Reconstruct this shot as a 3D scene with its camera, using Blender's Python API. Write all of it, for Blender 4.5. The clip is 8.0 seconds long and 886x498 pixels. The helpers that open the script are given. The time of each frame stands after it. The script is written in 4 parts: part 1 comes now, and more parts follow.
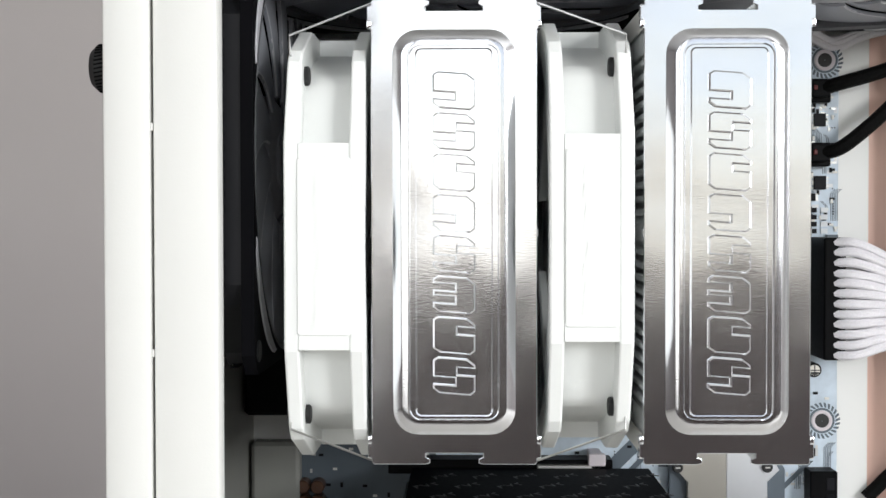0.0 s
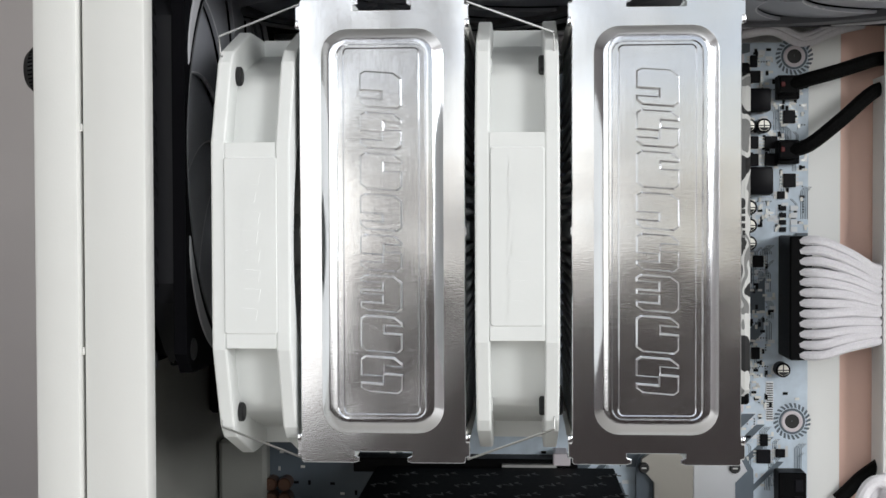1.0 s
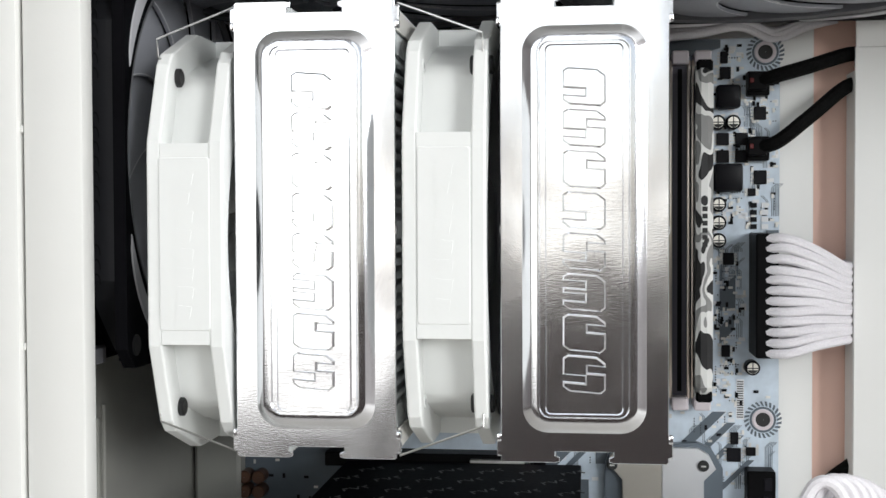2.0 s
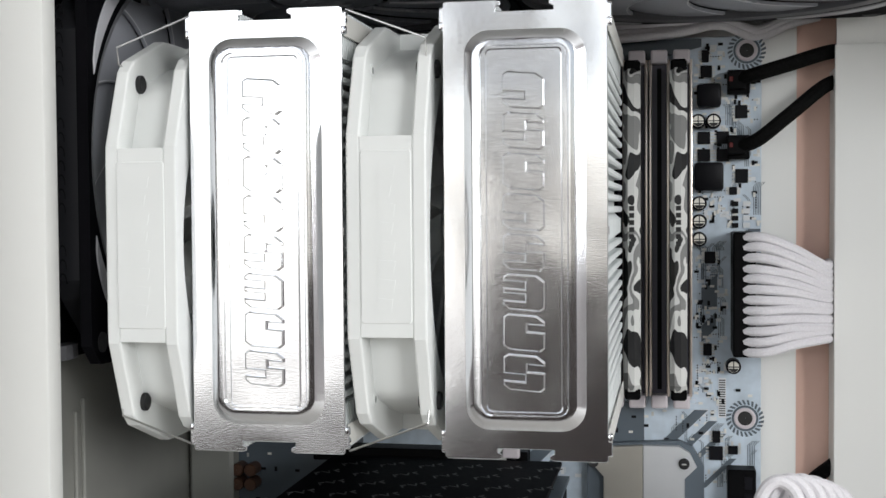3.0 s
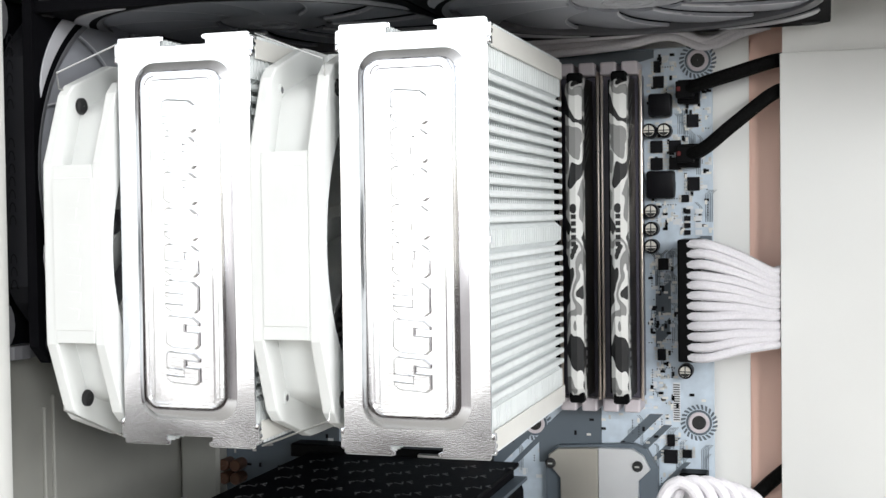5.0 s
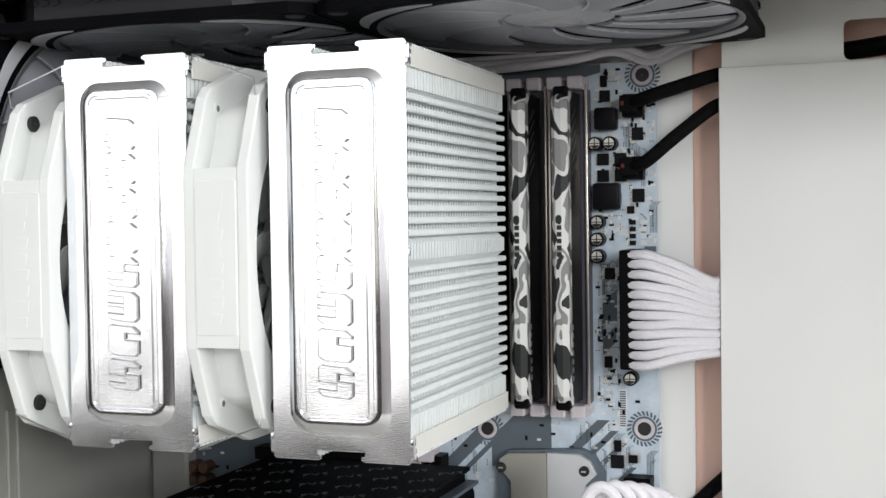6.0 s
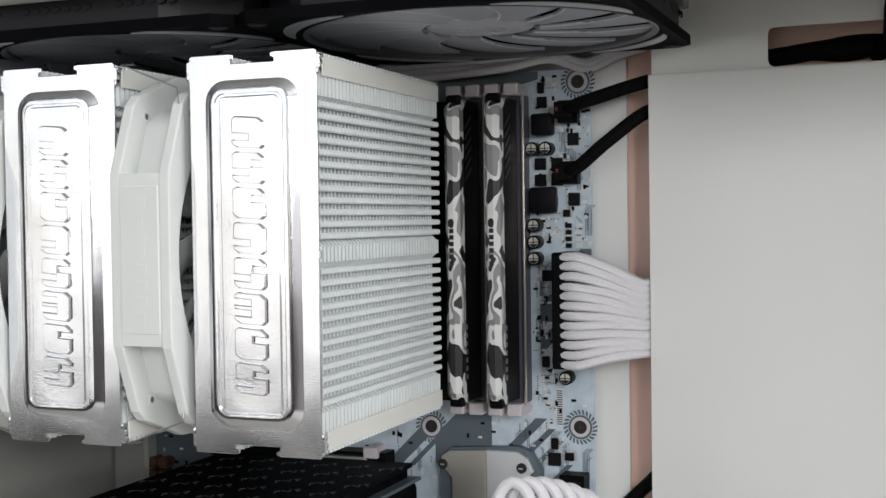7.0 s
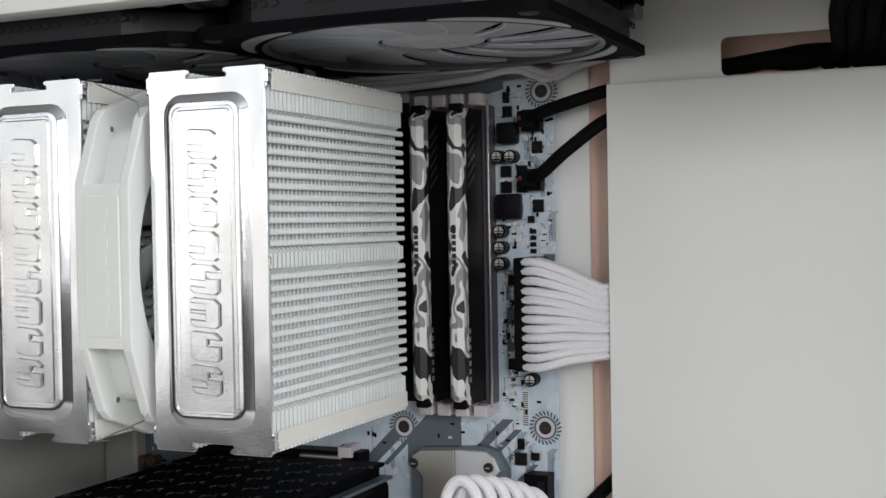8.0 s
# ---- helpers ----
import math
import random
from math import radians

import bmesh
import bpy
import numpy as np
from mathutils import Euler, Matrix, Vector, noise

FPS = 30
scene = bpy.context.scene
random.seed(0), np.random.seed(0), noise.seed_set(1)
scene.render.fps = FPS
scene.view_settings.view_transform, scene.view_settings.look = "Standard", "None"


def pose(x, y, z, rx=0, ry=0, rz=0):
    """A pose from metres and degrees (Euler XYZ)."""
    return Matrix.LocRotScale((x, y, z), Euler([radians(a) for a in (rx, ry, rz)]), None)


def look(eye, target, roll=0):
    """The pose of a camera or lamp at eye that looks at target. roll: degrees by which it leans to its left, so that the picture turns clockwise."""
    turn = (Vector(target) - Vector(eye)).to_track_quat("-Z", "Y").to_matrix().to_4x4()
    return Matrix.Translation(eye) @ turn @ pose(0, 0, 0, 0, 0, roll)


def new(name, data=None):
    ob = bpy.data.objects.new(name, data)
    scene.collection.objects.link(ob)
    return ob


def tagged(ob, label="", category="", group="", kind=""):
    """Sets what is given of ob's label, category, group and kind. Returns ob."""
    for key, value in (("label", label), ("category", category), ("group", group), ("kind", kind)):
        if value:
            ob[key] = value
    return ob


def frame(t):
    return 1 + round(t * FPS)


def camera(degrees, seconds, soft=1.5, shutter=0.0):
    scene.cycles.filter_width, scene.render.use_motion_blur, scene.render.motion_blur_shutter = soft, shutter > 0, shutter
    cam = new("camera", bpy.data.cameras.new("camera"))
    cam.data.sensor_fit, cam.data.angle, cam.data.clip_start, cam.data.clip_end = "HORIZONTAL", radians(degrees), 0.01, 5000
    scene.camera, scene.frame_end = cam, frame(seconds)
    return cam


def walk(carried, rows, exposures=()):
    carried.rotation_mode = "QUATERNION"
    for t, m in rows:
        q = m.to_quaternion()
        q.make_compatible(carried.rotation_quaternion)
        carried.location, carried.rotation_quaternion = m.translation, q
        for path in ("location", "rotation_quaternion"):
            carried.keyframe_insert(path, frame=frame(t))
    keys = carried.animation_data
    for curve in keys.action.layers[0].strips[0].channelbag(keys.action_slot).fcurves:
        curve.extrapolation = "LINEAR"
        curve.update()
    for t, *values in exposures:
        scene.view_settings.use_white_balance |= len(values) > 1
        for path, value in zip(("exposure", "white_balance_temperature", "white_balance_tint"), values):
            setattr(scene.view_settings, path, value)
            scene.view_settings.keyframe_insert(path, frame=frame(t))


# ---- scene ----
cam = camera(39.5, 8.0)
PATH = [
    (0, (-0.018, -0.044, 0.37), (-0.051, 1.955, 0.325), -0.1),
    (0.5, (0.002, -0.043, 0.369), (-0.067, 1.956, 0.329), -0.1),
    (1, (0.021, -0.043, 0.37), (-0.104, 1.952, 0.323), -0.2),
    (1.5, (0.041, -0.043, 0.371), (-0.134, 1.949, 0.317), -0.2),
    (3, (0.106, -0.045, 0.374), (-0.26, 1.921, 0.306), -0.4),
    (3.5, (0.125, -0.046, 0.375), (-0.298, 1.908, 0.305), -0.5),
    (4, (0.148, -0.046, 0.374), (-0.334, 1.894, 0.308), -0.6),
    (5.5, (0.21, -0.048, 0.376), (-0.429, 1.846, 0.323), -0.8),
    (6, (0.233, -0.049, 0.378), (-0.433, 1.837, 0.326), -0.8),
    (6.5, (0.258, -0.048, 0.378), (-0.436, 1.827, 0.326), -0.7),
    (7, (0.28, -0.048, 0.378), (-0.447, 1.815, 0.33), -0.8),
    (7.5, (0.301, -0.049, 0.378), (-0.46, 1.8, 0.335), -0.9),
    (8, (0.321, -0.049, 0.379), (-0.481, 1.783, 0.337), -1.0),
]
# brightness of the picture along the way: seconds, stops
EXPOSURE = [(0.0, 0.52), (0.2, 0.34), (0.5, 0.05), (1.0, 0.07), (1.3, 0.19), (1.5, 0.31), (1.7, 0.33), (3.0, 0.02), (3.5, 0.05), (4.0, 0.17), (4.2, 0.26), (5.5, 0.47), (6.0, 0.20), (6.5, -0.08), (7.0, -0.21), (7.5, -0.26), (8.0, -0.27)]
walk(cam, [(t, look(eye, target, roll)) for t, eye, target, roll in PATH], EXPOSURE)

# ---- world and light ----
world = bpy.data.worlds.new("world")
scene.world = world
world.use_nodes = True
sky = world.node_tree.nodes.new("ShaderNodeTexSky")
sky.sky_type = 'NISHITA'
sky.sun_disc = False
sky.sun_elevation, sky.sun_rotation = radians(40), radians(200)
world.node_tree.links.new(sky.outputs[0], world.node_tree.nodes["Background"].inputs[0])
world.node_tree.nodes["Background"].inputs[1].default_value = 0.05


def window_lamp(name, at, w, h, watts, color=(0.982, 0.996, 1.0)):
    d = bpy.data.lights.new(name, 'AREA')
    d.shape, d.size, d.size_y, d.energy, d.color = 'RECTANGLE', w, h, watts, color
    ob = new(name, d)
    ob.matrix_world = at
    return ob


# windows: centre along the wall, centre height, width, height, watts
# the sixth, clear of the plates' reflections, is added as a fill light
WINDOWS = [(-2.40, 0.78, 0.50, 1.80, 2.4), (-1.84, 0.78, 0.54, 1.80, 4.4), (-0.935, 0.78, 1.15, 1.80, 8.9), (0.03, 1.02, 0.46, 1.52, 1.85), (0.70, 1.02, 0.82, 1.52, 1.2), (1.92, 1.02, 1.05, 0.98, 50)]
# fill light added for the right-hand faces, with an opening built round it
EAST_FILL = (-0.58, 0.88, 1.10, 0.96, 27)
for wx, wz, ww, wh, watts in WINDOWS:
    window_lamp("window_daylight", pose(wx, -2.17, wz, 90, 0, 0), ww - 0.09, wh - 0.09, watts)
window_lamp("window_daylight", pose(2.47, EAST_FILL[0], EAST_FILL[1], 90, 0, 90), EAST_FILL[2] - 0.09, EAST_FILL[3] - 0.09, EAST_FILL[4])

# ---- materials ----


def mat(name, color, rough=0.5, metal=0.0, var=0.06, scale=40.0, bump=0.05, bscale=600.0, stretch=(1, 1, 1), coat=0.0, aniso=0.0, random_tone=0.0, spec=0.5, dents=0.0):
    m = bpy.data.materials.new(name)
    m.use_nodes = True
    nt = m.node_tree
    b = nt.nodes["Principled BSDF"]
    tc = nt.nodes.new("ShaderNodeTexCoord")
    mp = nt.nodes.new("ShaderNodeMapping")
    mp.inputs["Scale"].default_value = stretch
    nt.links.new(tc.outputs["Object"], mp.inputs[0])
    n1 = nt.nodes.new("ShaderNodeTexNoise")
    n1.inputs["Scale"].default_value, n1.inputs["Detail"].default_value = scale, 5
    n2 = nt.nodes.new("ShaderNodeTexNoise")
    n2.inputs["Scale"].default_value, n2.inputs["Detail"].default_value = bscale, 3
    nt.links.new(mp.outputs[0], n1.inputs[0])
    nt.links.new(mp.outputs[0], n2.inputs[0])
    ramp = nt.nodes.new("ShaderNodeMix")
    ramp.data_type = 'RGBA'
    lo = [max(0, c * (1 - var)) for c in color]
    hi = [min(1, c * (1 + var)) for c in color]
    ramp.inputs[6].default_value, ramp.inputs[7].default_value = (*lo, 1), (*hi, 1)
    mr = nt.nodes.new("ShaderNodeMapRange")
    mr.inputs[1].default_value, mr.inputs[2].default_value = 0.3, 0.7
    nt.links.new(n1.outputs[0], mr.inputs[0])
    nt.links.new(mr.outputs[0], ramp.inputs[0])
    out = ramp.outputs[2]
    if random_tone:
        oi = nt.nodes.new("ShaderNodeObjectInfo")
        hs = nt.nodes.new("ShaderNodeHueSaturation")
        r2 = nt.nodes.new("ShaderNodeMapRange")
        r2.inputs[3].default_value, r2.inputs[4].default_value = 1 - random_tone, 1 + random_tone
        nt.links.new(oi.outputs["Random"], r2.inputs[0])
        nt.links.new(r2.outputs[0], hs.inputs["Value"])
        nt.links.new(out, hs.inputs["Color"])
        out = hs.outputs[0]
    nt.links.new(out, b.inputs["Base Color"])
    rr = nt.nodes.new("ShaderNodeMapRange")
    rr.inputs[3].default_value, rr.inputs[4].default_value = max(0.02, rough - 0.06), min(1, rough + 0.06)
    nt.links.new(n2.outputs[0], rr.inputs[0])
    nt.links.new(rr.outputs[0], b.inputs["Roughness"])
    b.inputs["Metallic"].default_value = metal
    b.inputs["Specular IOR Level"].default_value = spec
    b.inputs["Coat Weight"].default_value = coat
    b.inputs["Anisotropic"].default_value = aniso
    if bump:
        bp = nt.nodes.new("ShaderNodeBump")
        bp.inputs["Strength"].default_value, bp.inputs["Distance"].default_value = bump, 0.0005
        nt.links.new(n2.outputs[0], bp.inputs["Height"])
        nt.links.new(bp.outputs[0], b.inputs["Normal"])
        if dents:
            n3 = nt.nodes.new("ShaderNodeTexNoise")
            n3.inputs["Scale"].default_value, n3.inputs["Detail"].default_value = 26, 1
            nt.links.new(tc.outputs["Object"], n3.inputs[0])
            low = nt.nodes.new("ShaderNodeBump")
            low.inputs["Strength"].default_value, low.inputs["Distance"].default_value = dents, 0.004
            nt.links.new(n3.outputs[0], low.inputs["Height"])
            nt.links.new(low.outputs[0], bp.inputs["Normal"])
    return m


M_PLASTIC = mat("white_fan_plastic", (0.80, 0.815, 0.80), 0.42, var=0.02, bump=0.03, bscale=900)
M_RUBBER = mat("black_rubber", (0.012, 0.012, 0.013), 0.6)
M_ALU = mat("brushed_aluminium", (0.82, 0.83, 0.86), 0.15, 1.0, var=0.03, scale=60, bump=0.04, bscale=1700, stretch=(0.35, 1, 2), dents=0.22)
M_FIN = mat("white_coated_fin", (0.80, 0.835, 0.835), 0.4, var=0.03, bump=0.03, random_tone=0.03)
M_RAIL = mat("cream_fin_rail", (0.74, 0.73, 0.69), 0.38, var=0.03)
M_WIRE = mat("steel_wire", (0.55, 0.55, 0.54), 0.3, 1.0)
M_CASE = mat("white_powder_coat", (0.83, 0.83, 0.81), 0.38, var=0.015, scale=8, bump=0.06, bscale=1500)
# case white darkened, with the dimmer light at the rear put into the colour
M_CASE_DIM = mat("satin_white_frame", (0.71, 0.71, 0.685), 0.42, var=0.02, scale=9, bump=0.06, bscale=1500)
M_BLACK = mat("black_fan_plastic", (0.0035, 0.0035, 0.0045), 0.65, var=0.2, bump=0.05, spec=0.03)
M_DUCT = mat("charcoal_fan_side", (0.013, 0.0133, 0.0155), 0.45, var=0.12, bump=0.05, spec=0.2)
M_BLADE = mat("smoke_grey_blade", (0.36, 0.37, 0.405), 0.36, var=0.05, scale=30, bump=0.0)
M_HUB = mat("pale_grey_hub", (0.44, 0.44, 0.465), 0.4, var=0.04, scale=60, bump=0.03)
M_RING = mat("grey_fan_ring", (0.14, 0.14, 0.15), 0.35)
M_PCB = mat("silver_blue_board", (0.55, 0.635, 0.72), 0.4, var=0.12, scale=160, bump=0.08, bscale=900)
M_STRIPE = mat("slate_board_print", (0.10, 0.125, 0.15), 0.42, var=0.1)
M_SILK = mat("white_board_print", (0.7, 0.72, 0.74), 0.5)
M_CHIP = mat("black_chip_epoxy", (0.006, 0.006, 0.008), 0.42, var=0.25, random_tone=0.3, spec=0.12)
M_TIN = mat("solder_tin", (0.62, 0.62, 0.60), 0.45, 1.0)
M_RAMBLACK = mat("black_anodised_spreader", (0.0035, 0.0035, 0.004), 0.42, 0.0, var=0.3, bump=0.05, spec=0.06)
M_LATCH = mat("pale_lilac_latch", (0.62, 0.57, 0.60), 0.45)
M_SLOT = mat("brown_slot_metal", (0.80, 0.71, 0.63), 0.3, 1.0, var=0.02, bump=0.0)
M_SLOTBODY = mat("grey_slot_plastic", (0.080, 0.074, 0.098), 0.4, var=0.1, spec=0.4)
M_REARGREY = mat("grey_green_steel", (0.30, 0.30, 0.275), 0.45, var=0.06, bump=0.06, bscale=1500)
M_BROWN = mat("dark_brown_can", (0.11, 0.055, 0.035), 0.4, 0.4)
M_SLEEVE = mat("white_braided_sleeve", (0.74, 0.72, 0.75), 0.6, var=0.05, scale=1200, bump=0.3, bscale=1800)
M_BSLEEVE = mat("black_braided_sleeve", (0.006, 0.006, 0.006), 0.6, var=0.3, scale=900, bump=0.5, bscale=1400, spec=0.04)
M_RED = mat("red_plug", (0.10, 0.008, 0.008), 0.45)
M_COPPER = mat("terracotta_back_panel", (0.86, 0.58, 0.48), 0.45, var=0.06, scale=12)
M_COVER = mat("satin_steel_heatsink", (0.59, 0.57, 0.52), 0.33, 0.85, var=0.04, bump=0.05)
M_PALEMETAL = mat("pale_blue_steel", (0.74, 0.76, 0.79), 0.36, 0.7, var=0.04, bump=0.05)
M_RIM = mat("pale_blade_edge", (0.72, 0.72, 0.74), 0.3)
M_CAPTOP = mat("dull_can_top", (0.78, 0.76, 0.70), 0.42, 0.9)
M_SCALE = mat("dark_grey_scale", (0.007, 0.007, 0.008), 0.6, spec=0.08)
M_GPU = mat("black_backplate", (0.003, 0.003, 0.004), 0.5, var=0.3, spec=0.03)
M_GREYINK = mat("grey_ink", (0.030, 0.030, 0.032), 0.45)
M_INK = mat("black_ink", (0.012, 0.012, 0.012), 0.5)
M_PALEINK = mat("pale_ink", (0.20, 0.20, 0.21), 0.5)
M_WALL = mat("mauve_grey_wall", (0.52, 0.49, 0.485), 0.85, var=0.03, scale=3, bump=0.1, bscale=200)
M_CEIL = mat("white_ceiling", (0.75, 0.75, 0.74), 0.9, scale=2)
M_FLOOR = mat("dark_red_wood_floor", (0.06, 0.03, 0.025), 0.5, var=0.3, scale=6, stretch=(1, 6, 1))
M_DESK = mat("pale_beige_desk", (0.62, 0.60, 0.56), 0.5, var=0.08, scale=8, stretch=(1, 8, 1))
M_DARKWALL = mat("red_brown_wall", (0.060, 0.042, 0.039), 0.8, var=0.1, scale=3)


def camo():
    m = bpy.data.materials.new("grey_camouflage")
    m.use_nodes = True
    nt = m.node_tree
    b = nt.nodes["Principled BSDF"]
    tc = nt.nodes.new("ShaderNodeTexCoord")
    mp = nt.nodes.new("ShaderNodeMapping")
    mp.inputs["Scale"].default_value = (1.2, 1.0, 0.75)
    n = nt.nodes.new("ShaderNodeTexNoise")
    n.inputs["Scale"].default_value, n.inputs["Detail"].default_value, n.inputs["Distortion"].default_value = 72, 1.6, 0.3
    r = nt.nodes.new("ShaderNodeValToRGB")
    r.color_ramp.interpolation = 'CONSTANT'
    e = r.color_ramp.elements
    e[0].position, e[0].color = 0.0, (0.010, 0.010, 0.011, 1)
    e[1].position, e[1].color = 0.435, (0.66, 0.66, 0.64, 1)
    for p, v in ((0.510, 0.22), (0.590, 0.60), (0.640, 0.010)):
        k = e.new(p)
        k.color = (v, v, v * 0.98, 1)
    nt.links.new(tc.outputs["Object"], mp.inputs[0])
    nt.links.new(mp.outputs[0], n.inputs[0])
    nt.links.new(n.outputs[0], r.inputs[0])
    nt.links.new(r.outputs[0], b.inputs["Base Color"])
    b.inputs["Roughness"].default_value = 0.38
    return m


M_CAMO = camo()

# ---- mesh helpers ----


def thing(name, at, label, category, group=""):
    return tagged(put(new(name), at), label, category, group)


def put(ob, at):
    ob.matrix_world = at if isinstance(at, Matrix) else Matrix.Translation(at)
    return ob


def part(name, bm, material, parent=None, label="", smooth=False, at=None):
    """Links a bmesh as one mesh object; its coordinates are the parent's own."""
    me = bpy.data.meshes.new(name)
    bmesh.ops.recalc_face_normals(bm, faces=bm.faces)
    bm.to_mesh(me)
    bm.free()
    me.materials.append(material)
    if smooth:
        me.shade_smooth()
        me.set_sharp_from_angle(angle=radians(35))
    ob = new(name, me)
    ob.parent = parent
    if at is not None:
        ob.matrix_local = at
    if label:
        ob["label"] = label
    return ob


def again(ob, m):
    """One more piece on the same mesh under the same parent."""
    o = new(ob.name.split(".")[0], ob.data)
    o.parent = ob.parent
    o.matrix_local = m
    return o


def structure(name, bm, material, label="", smooth=False):
    return tagged(part(name, bm, material, smooth=smooth), label or name.replace("_", " "), "structure", kind="structure")


def box(x0, x1, y0, y1, z0, z1, bevel=0.0, seg=2, bm=None):
    b = bmesh.new()
    bmesh.ops.create_cube(b, size=1)
    for v in b.verts:
        v.co = Vector((x0 + (v.co.x + .5) * (x1 - x0), y0 + (v.co.y + .5) * (y1 - y0), z0 + (v.co.z + .5) * (z1 - z0)))
    if bevel:
        bmesh.ops.bevel(b, geom=b.edges[:], offset=bevel, segments=seg, affect='EDGES', profile=0.5)
    return join(bm, b)


def join(bm, b):
    if bm is None:
        return b
    me = bpy.data.meshes.new("tmp")
    b.to_mesh(me)
    b.free()
    bm.from_mesh(me)
    bpy.data.meshes.remove(me)
    return bm


def prism(pts, a, b, axis="y", bevel=0.0, bm=None, seg=1):
    """A polygon stretched along an axis: (u, v) are (x, z) for y, (y, z) for x, (x, y) for z."""
    m = bmesh.new()

    def co(u, v, w):
        return {"y": (u, w, v), "x": (w, u, v), "z": (u, v, w)}[axis]
    lo = [m.verts.new(co(u, v, a)) for u, v in pts]
    hi = [m.verts.new(co(u, v, b)) for u, v in pts]
    n = len(pts)
    m.faces.new(lo)
    m.faces.new(hi[::-1])
    for i in range(n):
        m.faces.new((lo[i], hi[i], hi[(i + 1) % n], lo[(i + 1) % n]))
    bmesh.ops.recalc_face_normals(m, faces=m.faces)
    if bevel:
        caps = [f for f in m.faces if len(f.verts) == n and n > 4] or m.faces[:2]
        bmesh.ops.bevel(m, geom=list({e for f in caps for e in f.edges}), offset=bevel, segments=seg, affect='EDGES')
    return join(bm, m)


def rounded(x0, x1, z0, z1, r, n=5):
    pts = []
    for cx, cz, a0 in ((x1 - r, z1 - r, 0), (x0 + r, z1 - r, 90), (x0 + r, z0 + r, 180), (x1 - r, z0 + r, 270)):
        for i in range(n + 1):
            a = radians(a0 + 90 * i / n)
            pts.append((cx + r * math.cos(a), cz + r * math.sin(a)))
    return pts


def loft(loops, closed_first=False, closed_last=True):
    """Skins rings of equal count."""
    m = bmesh.new()
    rings = [[m.verts.new(p) for p in lp] for lp in loops]
    n = len(rings[0])
    for r0, r1 in zip(rings, rings[1:]):
        for i in range(n):
            m.faces.new((r0[i], r0[(i + 1) % n], r1[(i + 1) % n], r1[i]))
    if closed_first:
        m.faces.new(rings[0][::-1])
    if closed_last:
        m.faces.new(rings[-1])
    return m


def spun(profile, axis="z", n=40, close=False, bm=None):
    """A profile of (radius, height) turned about an axis."""
    m = bmesh.new()
    rings = []
    for i in range(n):
        a = 2 * math.pi * i / n
        c, s = math.cos(a), math.sin(a)
        rings.append([m.verts.new({"z": (r * c, r * s, h), "x": (h, r * c, r * s), "y": (r * c, h, r * s)}[axis]) for r, h in profile])
    k = len(profile)
    for i in range(n):
        for j in range(k if close else k - 1):
            q = (rings[i][j], rings[i][(j + 1) % k], rings[(i + 1) % n][(j + 1) % k], rings[(i + 1) % n][j])
            m.faces.new(q)
    bmesh.ops.remove_doubles(m, verts=m.verts, dist=1e-6)
    return join(bm, m)


def curve_points(pts, steps=10):
    """A smooth line through the points."""
    p = [Vector(q) for q in pts]
    p = [p[0] * 2 - p[1]] + p + [p[-1] * 2 - p[-2]]
    out = []
    for i in range(1, len(p) - 2):
        for k in range(steps):
            t = k / steps
            a, b, c, d = p[i - 1:i + 3]
            out.append(0.5 * ((2 * b) + (c - a) * t + (2 * a - 5 * b + 4 * c - d) * t * t + (3 * b - a - 3 * c + d) * t ** 3))
    out.append(p[-2])
    return out


def tube(pts, r, n=8, steps=8, smooth_line=True, bm=None):
    line = curve_points(pts, steps) if smooth_line else [Vector(q) for q in pts]
    loops = []
    up = Vector((0.13, 0.2, 0.97))
    for i, q in enumerate(line):
        d = (line[min(i + 1, len(line) - 1)] - line[max(i - 1, 0)]).normalized()
        s = d.cross(up).normalized() if abs(d.dot(up)) < 0.98 else d.cross(Vector((1, 0, 0))).normalized()
        u = s.cross(d)
        up = u
        loops.append([q + r * (math.cos(2 * math.pi * k / n) * s + math.sin(2 * math.pi * k / n) * u) for k in range(n)])
    return join(bm, loft(loops, True, True))


# ---- room ----
structure("floor", box(-4, 2.6, -2.3, 2.3, -0.80, -0.75), M_FLOOR, "dark red wooden floor")
structure("ceiling", box(-4, 2.6, -2.3, 2.3, 2.0, 2.05), M_CEIL, "plain white ceiling")
structure("wall_north", box(-4, 2.6, 2.2, 2.3, -0.75, 2.0), M_WALL, "mauve grey painted wall")
structure("wall_west", box(-4.1, -4, -2.3, 2.3, -0.75, 2.0), M_WALL, "mauve grey painted wall")


